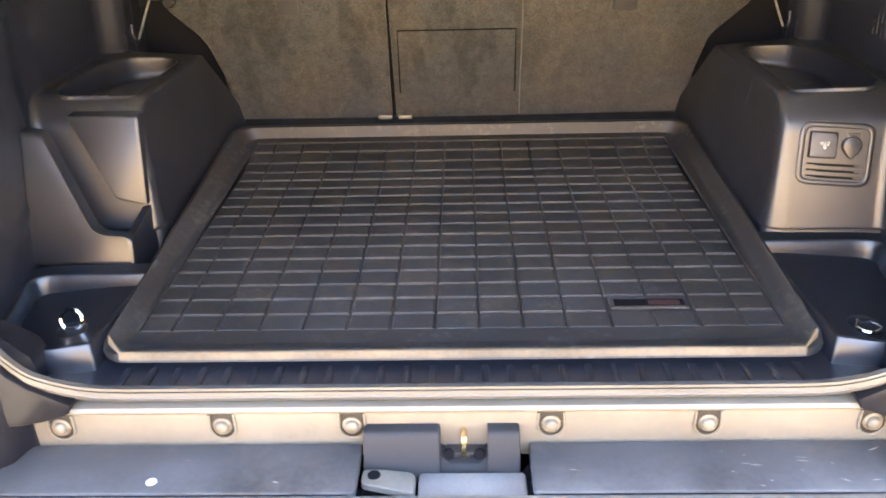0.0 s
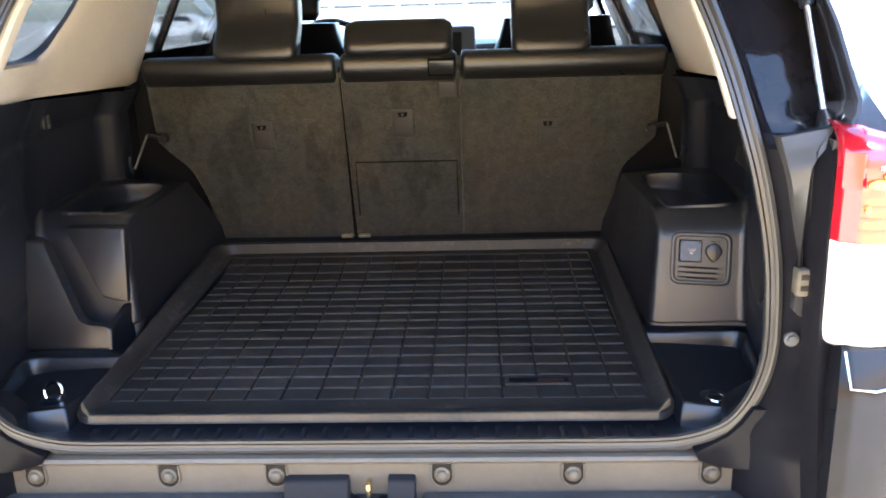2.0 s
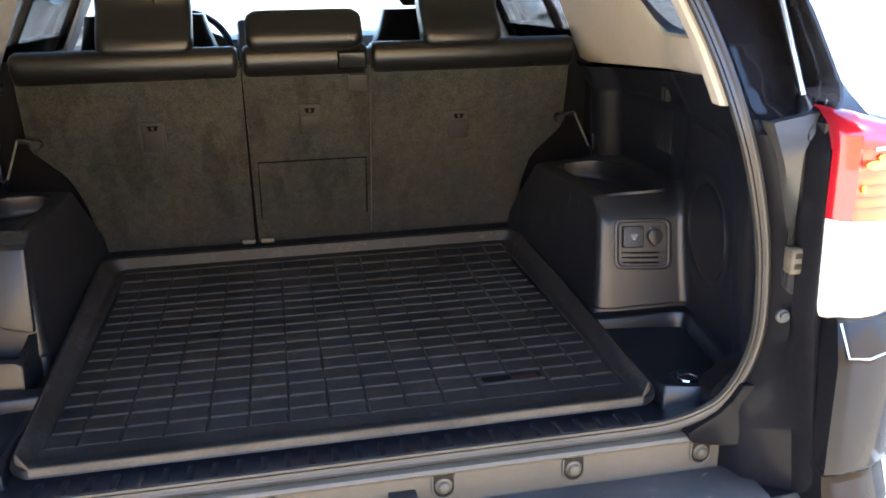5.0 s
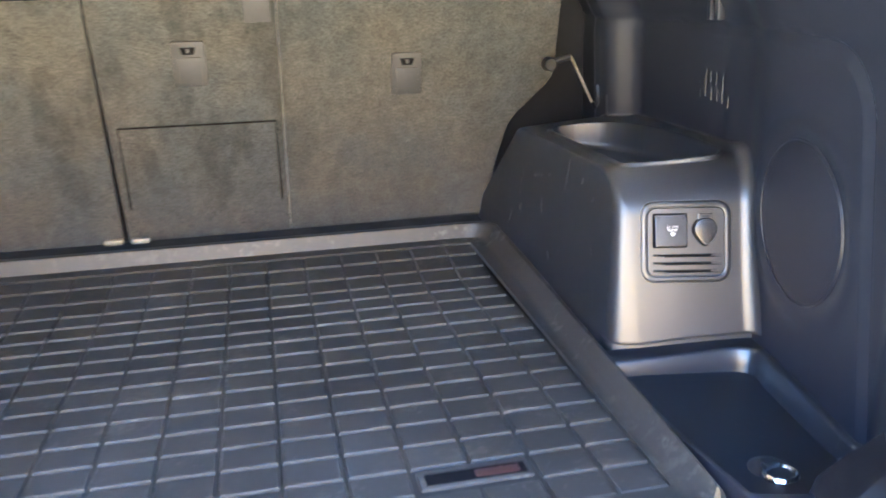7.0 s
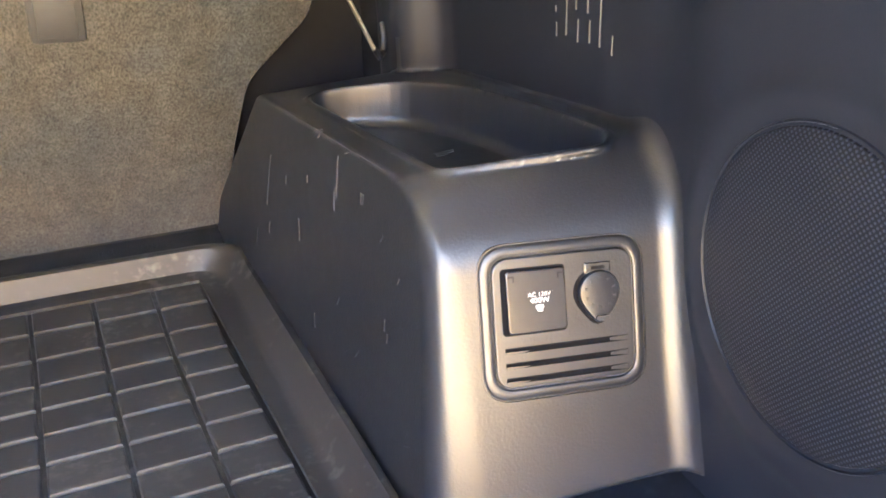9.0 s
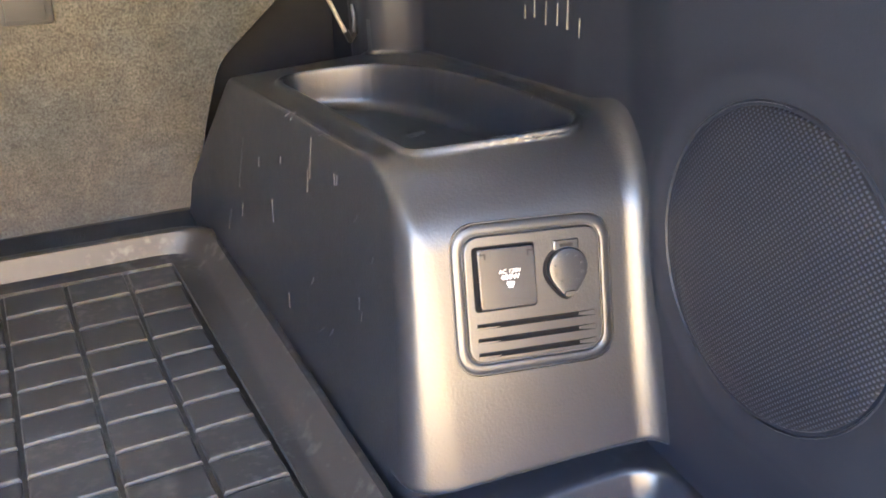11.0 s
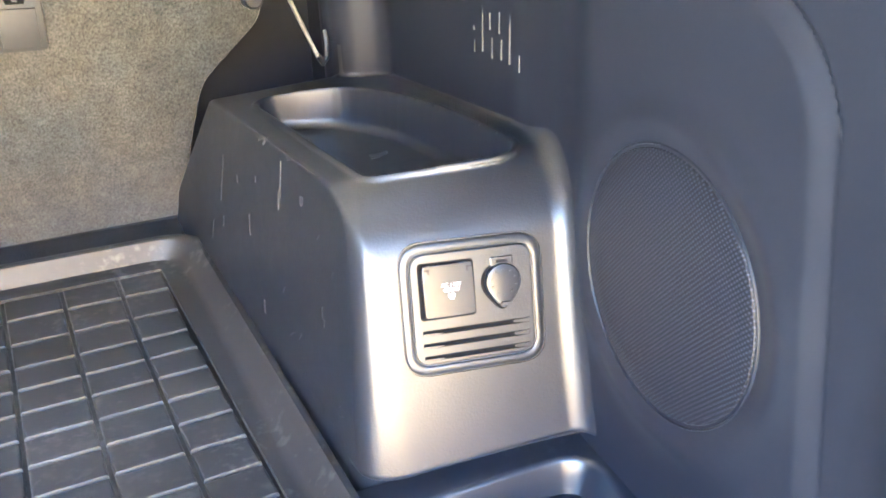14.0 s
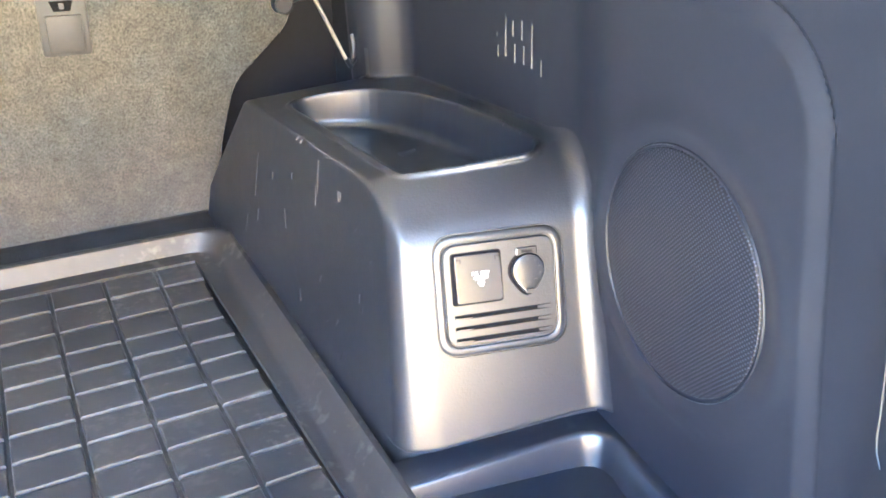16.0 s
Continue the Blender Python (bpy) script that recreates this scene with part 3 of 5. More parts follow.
part("bumper_skin", bumper_shell(), PAINT, bumper, "glossy black bumper skin")
# Pale strip on the rolled edge; the paint's highlight is put into its colour.
part("edge_highlight", sweep([(u, -0.2345 + 0.35 * max(0.0, abs(u) - 0.60) ** 2, 0.6965) for u in span(-0.72, 0.90, 50)], [(-0.009, -0.002), (-0.0085, 0.0024), (-0.005, 0.0046), (0.002, 0.0044), (0.007, 0.0018), (0.010, -0.004)]), EDGEP, bumper, "top edge of the bumper, its highlight painted pale")
for x0, x1 in ((-0.70, -0.150), (0.105, 0.70)):
    part("step_pad", box(x0, x1, -0.222, -0.112, 0.690, 0.7025, 0.005), STEP, bumper, "scuffed blue-grey plastic step pad")
part("step_recess", box(-0.062, 0.098, -0.226, -0.160, 0.665, 0.6850, 0.005), RECPLATE, bumper, "pale recess plate in the step")
bracket = part("lock_bracket", prism(rounded([(-0.146, -0.192), (-0.066, -0.214), (-0.066, -0.168), (-0.120, -0.160), (-0.146, -0.160)], [0.008, 0.010, 0.012, 0.01, 0.008], 4), lambda u, v, w: (u, v, 0.681 + w), 0.0105, 0.003), EDGEP, bumper, "pale bracket with a lock hole")
part("lock_hole", lathe([(0.0, 0.0), (0.010, 0.0), (0.010, 0.0012), (0.0, 0.0012)], pose(-0.128, -0.174, 0.6914), 14), HOLE, bracket, "dark lock hole")
rng = random.Random(31)
for _ in range(22):
    x, y = (rng.uniform(0.36, 0.66) if rng.random() < 0.7 else rng.uniform(-0.66, 0.3)), rng.uniform(-0.214, -0.135)
    if -0.15 < x < 0.105:
        continue
    a, long = rng.uniform(-1.0, 0.6), rng.uniform(0.004, 0.020)
    tip = Vector((math.cos(a), math.sin(a) * 0.7, 0)) * long
    side_v = Vector((-math.sin(a), math.cos(a), 0)) * rng.uniform(0.0006, 0.0022)
    p = Vector((x, y, 0.7026))
    part("scuff", loft([[p - side_v * 0.2, p + side_v * 0.2 + Vector((0, 0, 0.0002)), p + side_v * 0.2], [p + tip * 0.5 - side_v, p + tip * 0.5 + Vector((0, 0, 0.0004)), p + tip * 0.5 + side_v], [p + tip - side_v * 0.3, p + tip + Vector((0, 0, 0.0002)), p + tip + side_v * 0.3]]), PALESCUFF, bumper, "pale scuff on the step pad")
part("drain_plug", lathe([(0.0, 0), (0.0085, 0), (0.007, 0.002), (0.0, 0.003)], pose(-0.452, -0.198, 0.7018), 14), PRINT, bumper, "pale round plug")


def corner_block(side, z0, z1, slope, y0, x0=0.748, x1=0.935):
    """A bumper corner block: sloped top facet, rounded outer edge."""
    def ring(z, k):
        return [(side * x, y, z) for x, y in ((x0 + 0.012 * k, -0.10), (x0 + 0.010 * k, y0 + slope * k), (x0 + 0.03, y0 - 0.006 + slope * k), (x0 + 0.09, y0 + 0.002 + slope * k), (x1 - 0.035, y0 + 0.035 + slope * k),
                                              (x1 - 0.008 * k, y0 + 0.085 + slope * k), (x1 - 0.004 * k, 0.05))]
    return loft([ring(z0, 0.6), ring(z0 + 0.012, 0.1), ring(z0 + 0.02, 0), ring(z1 - 0.07, 0), ring(z1 - 0.062, 0.1), ring(z1 - 0.008, 0.9), ring(z1, 1.5)])


for side in (1, -1):
    c = part("bumper_corner", corner_block(side, 0.76, 1.045, 0.028, -0.285), PAINT, bumper, "glossy black bumper corner")
    part("bumper_corner", corner_block(side, 0.50, 0.768, 0.028, -0.292), PAINT, bumper, "glossy black lower bumper corner")
    # Steel-coloured line along the facet edges of each corner block.
    for z in (1.045, 0.768):
        edge = [(side * x, y, zz) for x, y, zz in ((0.762, -0.262, z - 0.010), (0.764, -0.288, z - 0.060), (0.80, -0.291, z - 0.063), (0.86, -0.272, z - 0.060), (0.905, -0.238, z - 0.046), (0.922, -0.19, z - 0.012))]
        part("facet_line", sweep(edge, circle(0.0022, 6), up=(0, 0, 1)), STEEL, c, "steel-coloured line along a facet edge")

# ---- tail lamps ----


def tail_lamp(side):
    """Wrap-round lamp: red crown and flanks, amber middle with a yellow bulb ring, white lower half."""
    lamp = thing("tail_lamp", "red, amber and clear plastic tail lamp, sunlit", "tail lamp", "tail lamps")
    plan = [(0.735, -0.228), (0.739, -0.240), (0.746, -0.250), (0.760, -0.259), (0.780, -0.264), (0.805, -0.266), (0.835, -0.259), (0.862, -0.246), (0.886, -0.226), (0.905, -0.198), (0.922, -0.150), (0.932, -0.060)]

    def shell(levels, a=0, b=12, deep=0.03):
        rings = []
        for z, back, drop in levels:
            front = [(side * (x + back * (0.25 if x < 0.77 else -0.4)), y + back, z - drop * (x - 0.735)) for x, y in plan[a:b]]
            rings.append(front + [(side * (x - (0.02 if x > 0.8 else -0.01)), y + back + deep, z - drop * (x - 0.735)) for x, y in reversed(plan[a:b])])
        return loft(rings)
    part("red_crown", shell([(1.3115, 0, -0.10), (1.336, 0.003, 0.02), (1.352, 0.010, 0.08), (1.364, 0.026, 0.14), (1.371, 0.052, 0.19)]), LENS_RED, lamp, "red upper lens", angle=50)
    part("red_flank", shell([(1.2035, 0, 0.02), (1.311, 0, -0.10)], 0, 4), LENS_RED, lamp, "red inner lens")
    amber = part("amber_lens", shell([(1.2035, 0.002, 0.02), (1.240, 0.002, 0.0), (1.284, 0.002, -0.06)], 3, 8), LENS_AMBER, lamp, "amber turn lens")
    part("orange_band", shell([(1.2845, 0.003, -0.06), (1.311, 0.003, -0.10)], 3, 9), LENS_ORANGE, lamp, "orange-red middle lens")
    part("red_flank", shell([(1.2035, 0, 0.02), (1.311, 0, -0.10)], 7, 12), LENS_RED, lamp, "red outer lens")
    part("inner_reflector", shell([(1.283, -0.0015, 0), (1.335, 0.001, 0)], 1, 4, 0.004), LENS_DEEP, lamp, "deep red inner reflector")
    part("white_lens", shell([(1.036, 0.018, 0.05), (1.046, 0.005, 0.05), (1.060, 0, 0.05), (1.13, 0, 0.02), (1.2025, 0, 0.02)]), LENS_WHITE, lamp, "clear lens over a white reflector", angle=50)
    part("lens_ridge", sweep([(side * x, y - 0.001, 1.3105 + 0.10 * (x - 0.735)) for x, y in plan[4:]], [(-0.002, -0.0022), (0.002, -0.0022), (0.002, 0.0022), (-0.002, 0.0022)]), LENS_PALE, lamp, "pale moulded ridge")
    for x, z, wx, wz in ((0.786, 1.291, 0.020, 0.007), (0.812, 1.289, 0.016, 0.006), (0.796, 1.302, 0.010, 0.005), (0.770, 1.254, 0.004, 0.006)):
        y = -0.2625 - 0.003 * (x > 0.78)
        part("bulb_seat", prism([(x + u, z + v) for u, v in circle(wx, 14, wz / wx)], lambda u, v, w: (side * u, y - w, v), 0.003, 0.001), LENS_YELLOW, amber, "yellow bulb seat")
    for z in (1.222, 1.240, 1.258):
        part("lens_rib", sweep([(side * x, y + 0.0012, z + 0.04 * (x - 0.76)) for x, y in plan[3:8]], [(-0.0012, -0.0006), (0.0012, -0.0006), (0.0012, 0.0006), (-0.0012, 0.0006)]), LENS_ORANGE, amber, "fine optic rib")
    part("lamp_housing", loft([[(side * x, y, z) for x, y in ((0.738, -0.20), (0.80, -0.225), (0.87, -0.19), (0.89, -0.03), (0.76, -0.03))] for z in (1.045, 1.345)]), DARK, lamp, "dark lamp housing")
    part("lens_bulb", lathe([(0.0, 0), (0.014, 0), (0.012, 0.003), (0.0, 0.004)], Matrix.Translation((side * 0.795, -0.2655, 1.085)) @ Matrix.Rotation(radians(90), 4, "X"), 12), STEEL, lamp)


for side in (1, -1):
    tail_lamp(side)

# ---- cargo floor and sill ----
structure("floor", box(-0.80, 0.80, 0.03, 1.30, 0.755, 0.790), FELT, "black cargo floor carpet", smooth=False)
structure("floor_front", box(-0.80, 0.80, 1.30, 2.9, 0.40, 0.45), FELT, "dark cabin floor", smooth=False)


def sill_rise(x, v):
    """The scuff plate's outer edge climbs a little with the opening's rounded corners."""
    return (0, 0.0, 0.5, 0.8, 1, 1)[v] * 0.022 * smoothstep(0.55, 0.64, abs(x))


sill = structure("sill_trim", sheet(lambda u, v: (u, (0.035, -0.030, -0.080, -0.090, -0.096, -0.097)[v], (0.788, 0.7875, 0.7895, 0.7935, 0.7905, 0.775)[v] + sill_rise(u, v)), span(-0.645, 0.645, 90), range(6), lambda u, v: (0, 0.0, -0.006)), SMOOTH, "black plastic scuff plate with ribs")
rib = to_mesh(prism(rounded([(-0.006, -0.088), (0.006, -0.088), (0.006, -0.030), (-0.006, -0.030)], 0.004, 2), lambda u, v, w: (u, v, w - 0.006 + (-0.030 - v) * 0.04), 0.0075, 0.0012), "rib", SMOOTH)
notch = to_mesh(box(-0.0090, 0.0090, -0.0985, -0.086, -0.006, 0.0035, 0.0018, 2), "notch", SMOOTH)
for k in range(-13, 14):
    for me, name in ((rib, "rib"), (notch, "notch")):
        r = new(name, me)
        r.parent, r.location = sill, (k * 0.0405, 0, 0.7885 if name == "rib" else 0.7925)


# ---- side trim ----
def wall_x(y, z):
    """Half width of the black side trim: closing in towards the opening, with a bevelled border behind the speaker field."""
    x = 0.7845 + 0.149 * (min(y, 0.50) - 0.2) + 0.016 * smoothstep(0.32, 0.42, y) - 0.04 * (z - 1.0)
    s = y + 0.115 * (1.18 - z)                      # leaning border line
    top = 1.263 + 0.06 * (min(y, 0.3) - 0.15)
    d = max(0.089 - s, z - top)
    cy, cz = 0.089 + 0.066, top - 0.066
    if s < cy and z > cz:
        d = math.hypot(s - cy, z - cz) - 0.066
    r = math.hypot(y - 0.2148, z - 1.0511)
    x -= 0.0030 * math.exp(-((r - 0.126) / 0.011) ** 2)          # soft swelling round the speaker
    x += 0.0065 * min(1.0, max(0.0, d / 0.018)) - 0.004 * smoothstep(0.018, 0.022, d)
    x -= 0.05 * smoothstep(1.268, 1.40, z)
    f = smoothstep(0.03, -0.115, y)
    return x * (1 - f) + (lerp_table(OPENING, max(z, 0.92))[0] + 0.004) * f


def wall_top(y):
    return 1.398 - 0.048 * smoothstep(-0.1, 0.9, y)


def column(y):
    """The raised pillar beside the seat."""
    return 0.052 * smoothstep(0.795, 0.855, y) * smoothstep(0.99, 0.90, y)


def side_wall(side):
    ys = span(-0.118, 0.0, 14) + span(0.0025, 0.15, 60) + span(0.16, 0.55, 36) + span(0.56, 1.22, 50)

    def f(y, v):
        z = 0.775 + (wall_top(y) - 0.775) * v
        y -= 0.115 * (1.18 - z) * smoothstep(0.20, 0.12, y) * smoothstep(0.0, 0.06, y)      # rows follow the leaning border
        y = max(y, lerp_table(OPENING, max(z, 0.9))[1] + 0.014)
        x = wall_x(y, z) - column(y)
        return (side * x, y, z)
    return sheet(f, ys, span(0, 0.64, 40) + span(0.648, 0.84, 64) + span(0.85, 1, 14), lambda u, v: (side * 0.012, 0, 0))


wall_right = structure("wall_right", side_wall(1), WALLP, "grained black plastic cargo side trim")
wall_left = structure("wall_left", side_wall(-1), WALLP, "grained black plastic cargo side trim")


# crease where the trim folds towards the seal
for side, w in ((1, wall_right), (-1, wall_left)):
    fold = [(0.031, 1.242), (0.027, 1.222), (0.0215, 1.205), (0.017, 1.175), (0.0125, 1.142), (0.008, 1.107), (0.0045, 1.073), (0.0022, 1.050), (0.0015, 1.036), (-0.001, 1.026), (-0.007, 1.018)]
    part("fold", sweep([(side * (wall_x(y, z) - 0.0002), y, z) for y, z in fold], [(-0.0012, 0.0), (0.0, 0.0007), (0.0012, 0.0), (0.0, -0.0007)], up=(side, 0, 0)), WALLP, w, "thin moulded crease")


# beige upper trim with its quarter window
def upper_x(y, z):
    return wall_x(max(y, -0.1), wall_top(y)) - 0.004 + 0.012 - 0.42 * (z - wall_top(y)) - 0.02 * smoothstep(0.2, -0.1, y)


WINDOW = rounded([Vector((*q, 0)) for q in ((0.055, 1.463), (0.43, 1.463), (0.545, 1.55), (0.62, 1.715), (0.165, 1.715))], [0.03, 0.07, 0.08, 0.05, 0.03], 6)
TRIM_EDGE = [(-0.092, 1.40), (1.05, 1.35), (1.05, 1.765), (0.06, 1.765)]


def cast(c, p, corners):
    """Where the ray from c through p leaves a polygon."""
    d, best = (p - c), None
    for a, b in zip(corners, corners[1:] + corners[:1]):
        a, e = Vector((*a, 0)), Vector((*b, 0)) - Vector((*a, 0))
        det = d.x * -e.y + e.x * d.y
        if abs(det) < 1e-9:
            continue
        r = a - c
        k, f = (r.x * -e.y + e.x * r.y) / det, (d.x * r.y - d.y * r.x) / det
        if k > 0 and -1e-6 <= f <= 1 + 1e-6 and (best is None or k < best):
            best = k
    return c + d * best


def upper_trim(side):
    """Beige moulding round the window opening, with a rounded lip into the opening."""
    c = Vector((0.33, 1.585, 0))
    dense = [WINDOW[i].lerp(WINDOW[(i + 1) % len(WINDOW)], k / 3) for i in range(len(WINDOW)) for k in range(3)]
    rings = []
    for f in [0, 0.03, 0.08] + span(0.16, 1.0, 9):
        ring = []
        for p in dense:
            q = p.lerp(cast(c, p, TRIM_EDGE), f)
            z = max(q.y, wall_top(q.x))
            dip = 0.012 * max(0.0, 1 - f / 0.1) ** 2 + 0.014 * smoothstep(0.10, 0.45, f) * smoothstep(1.50, 1.42, z) * 0
            ring.append((side * (upper_x(q.x, z) + dip), q.x, z))
        rings.append(ring)
    bm = loft(rings, caps=(False, False))
    tunnel = [rings[0], [(side * (0.833 - (p.y - 1.38) * 0.50), p.x, p.y) for p in dense]]
    return bm, loft(tunnel, caps=(False, False))


for side, nm in ((1, "trim_right"), (-1, "trim_left")):
    trim_bm, tunnel_bm = upper_trim(side)
    structure(nm, trim_bm, BEIGE, "beige plastic upper side trim round the quarter window", angle=60)
    structure("window_surround", tunnel_bm, DARK, "black rubber surround of the quarter window")
    def strip(k, z):
        xs, ys = lerp_table(OPENING, z)
        return (side * (xs + (-0.018, -0.022, -0.016, 0.012)[k]), ys + (0.055, 0.024, 0.017, 0.012)[k], z)
    structure("pillar_trim", sheet(strip, range(4), span(1.366, 1.735, 16), lambda u, v: (side * 0.004, 0.01, 0)), BEIGE, "beige strip beside the seal")
structure("ceiling", sheet(lambda u, v: (u, v, 1.76 + 0.03 * (1 - (u / 0.7) ** 2)), span(-0.70, 0.70, 9), (0.12, 1.0, 2.0, 2.40), lambda u, v: (0, 0, 0.012)), HEADLINER, "beige cloth headliner")


# ---- wheel housing covers ----
def ramp(a, b, x):
    """smoothstep() for arrays."""
    t = np.clip((x - a) / (b - a), 0, 1)
    return t * t * (3 - 2 * t)


def both_in(a, b, r):
    """Where two solids overlap, their common edge rounded by r."""
    return np.minimum(np.maximum(a, b), -r) + np.hypot(np.maximum(a + r, 0), np.maximum(b + r, 0))


def either_in(a, b, r):
    """Two solids joined, with a fillet of radius r."""
    return -both_in(-a, -b, r)


def in_polygon(x, y, corners):
    """Signed distance to a polygon in plan."""
    d = np.full(np.shape(x), 1e9)
    inside = np.zeros(np.shape(x), bool)
    for (x0, y0), (x1, y1) in zip(corners, corners[1:] + corners[:1]):
        ex, ey = x1 - x0, y1 - y0
        t = np.clip(((x - x0) * ex + (y - y0) * ey) / (ex * ex + ey * ey), 0, 1)
        d = np.minimum(d, np.hypot(x - x0 - t * ex, y - y0 - t * ey))
        cross = (y0 > y) != (y1 > y)
        if abs(ey) > 1e-9:
            inside ^= cross & (x < x0 + (y - y0) * ex / ey)
    return np.where(inside, -d, d)


def moulded(f, low, high, h):
    """The skin of a solid f(x, y, z) < 0 inside a box, as corners and quads h metres across."""
    axes = [np.arange(a, b + h, h) for a, b in zip(low, high)]
    v = f(*np.meshgrid(*axes, indexing="ij"))
    v[:, :, [0, -1]] = v[:, [0, -1], :] = v[[0, -1], :, :] = 1.0
    neg = v < 0
    cells = np.zeros([n - 1 for n in v.shape], np.int8)
    for i, j, k in itertools.product((0, 1), repeat=3):
        cells += neg[i:i + cells.shape[0], j:j + cells.shape[1], k:k + cells.shape[2]]
    live = (cells > 0) & (cells < 8)
    index = np.full(cells.shape, -1)
    index[live] = np.arange(live.sum())
    at = np.argwhere(live)
    p = np.array(low) + (at + 0.5) * h
    for _ in range(6):                       # settle each corner on the skin
        d = f(*p.T)
        g = np.stack([f(*(p + e).T) - d for e in np.eye(3) * 1e-4], 1) / 1e-4
        step = -(d / np.maximum((g * g).sum(1), 0.2))[:, None] * g
        p = p + np.clip(step, -0.6 * h, 0.6 * h)
    quads = []
    for axis in range(3):
        a = np.moveaxis(neg, axis, 0)
        ix = np.moveaxis(index, axis, 0)
        cut = np.argwhere(a[1:, 1:-1, 1:-1] != a[:-1, 1:-1, 1:-1])
        i, j, k = cut.T
        quads.append(np.stack([ix[i, j, k], ix[i, j + 1, k], ix[i, j + 1, k + 1], ix[i, j, k + 1]], 1))
    quads = np.concatenate(quads)
    c = p[quads].mean(1)
    n = np.cross(p[quads[:, 2]] - p[quads[:, 0]], p[quads[:, 3]] - p[quads[:, 1]])
    n *= 0.0005 / (np.linalg.norm(n, axis=1)[:, None] + 1e-12)
    inward = f(*(c + n).T) < f(*(c - n).T)
    quads[inward] = quads[inward][:, ::-1]
    return p, quads


def cover_mesh(side, y_front, lean, inner, h, turn, pivot):
    """Housing cover: leaning inner side, turned front face rolled into the top, a sunk tray, and a fillet into the side trim."""
    shift = y_front - 0.369
    corners = [(0.669, 0.470 + shift), (0.776, 0.438 + shift), (0.790, 0.452 + shift), (0.798, 0.55), (0.795, 0.64), (0.786, 0.712), (0.755, 0.775), (0.715, 0.797), (0.675, 0.803), (0.669, 0.78)]
    hole = [tuple(p[:2]) for p in rounded([Vector((*q, 0)) for q in corners], [0.002, 0.002, 0.03, 0.04, 0.04, 0.04, 0.04, 0.03, 0.01, 0.01], 4)]

    def wall(x, y, z):
        w = 0.7845 + 0.149 * (np.minimum(y, 0.50) - 0.2) + 0.016 * ramp(0.32, 0.42, y) - 0.04 * (z - 1.0)
        return w + 0.0012 - 0.052 * ramp(0.795, 0.855, y) * ramp(0.99, 0.90, y) - x

    def body(x, y, z, back):
        e = np.maximum(0.0, z - 0.832)
        left = (inner + 0.098 * e - x) / 1.005
        front = (y_front + back + lean * (z - 0.94) - turn * (x - pivot) - y) / (1 + lean ** 2 + turn ** 2) ** 0.5
        top = z - (1.086 + 0.10 * (x - 0.629))
        far = (y - 1.12 + 1.15 * np.maximum(0.0, z - 0.885)) / (1 + 1.3225 * (z > 0.885)) ** 0.5
        bevel = (0.49 * (0.627 - x) + 0.87 * (y_front - turn * (0.63 - pivot) + back + lean * (z - 0.94) - y)) / 1.02
        d = both_in(both_in(front, bevel, 0.004), top, 0.062)
        d = both_in(d, far, 0.012)
        return both_in(d, left, 0.003 + 0.012 * ramp(1.080, 1.03, z) * ramp(0.55, 0.44, y)), top

    def f(x, y, z):
        d, top = body(x, y, z, 0.0)
        edge = (in_polygon(x[:, :, 0], y[:, :, 0], hole)[:, :, None] if x.ndim == 3 else in_polygon(x, y, hole)) - 0.014
        d = either_in(d, both_in(np.abs(edge - 0.003) - 0.0035, np.abs(top) - 0.0030, 0.0028), 0.004)      # low lip round the tray
        well = both_in(edge - 0.06 * top, 1.050 - z, 0.012)
        d = both_in(d, -well, 0.002)
        d = either_in(d, wall(x, y, z), 0.007 + 0.017 * ramp(0.49, 0.40, y))
        foot = 0.8385 + 0.09 * np.maximum(0.0, x - 0.62) - z
        d = both_in(d, foot, 0.004)
        under, _ = body(x, y, z, 0.022)
        return np.minimum(d, np.maximum(under, z - 0.88))
    p, quads = moulded(f, (0.572, 0.27, 0.776), (0.868, 1.15, 1.145), h)
    keep = wall(*p.T) > -0.004
    quads = quads[keep[quads].all(1)]
    used = np.unique(quads)
    number = np.zeros(len(p), int)
    number[used] = np.arange(len(used))
    me = bpy.data.meshes.new("wheel_cover")
    me.from_pydata((p[used] * (side, 1, 1)).tolist(), [], number[quads][:, ::side].tolist())
    me.materials.append(PLASTIC)
    me.polygons.foreach_set("use_smooth", [True] * len(me.polygons))
    return me


cover_r = tagged(new("wheel_cover_right", cover_mesh(1, 0.3685, 0.25, 0.597, 0.0027, 0.225, 0.656)), "grained black plastic wheel housing cover with a tray on top", kind="structure")
tagged(new("wheel_cover_left", cover_mesh(-1, 0.408, 0.22, 0.603, 0.0045, 0.16, 0.63)), "grained black plastic wheel housing cover with a tray on top", kind="structure")


def side_deck(side, y_end):
    """The low deck beside the mat, with a steep rolled edge down to the sill at the rear."""
    bm = bmesh.new()
    pts = [(0.580, -0.036), (0.662, -0.060), (0.722, -0.026), (0.770, 0.030), (0.83, 0.12), (0.83, y_end), (0.580, y_end)]
    c = Vector((0.70, 0.16, 0))

    def ring(k, z):
        out = []
        for p in rounded([Vector((*q, 0)) for q in pts], [0.006, 0.03, 0.05, 0.06, 0.03, 0.01, 0.01], 6):
            y = c.y + (p.y - c.y) * k
            out.append(Vector((side * (c.x + (p.x - c.x) * k), y, z if z < 0.803 else 0.803 + (z - 0.803) * smoothstep(0.10, 0.0, y))))
        return out
    loft([ring(1.0, 0.762), ring(1.0, 0.786), ring(0.998, 0.790), ring(0.948, 0.826), ring(0.936, 0.8300), ring(0.90, 0.8310), ring(0.86, 0.823), ring(0.80, 0.8075), ring(0.70, 0.8035)], bm=bm)
    return bm


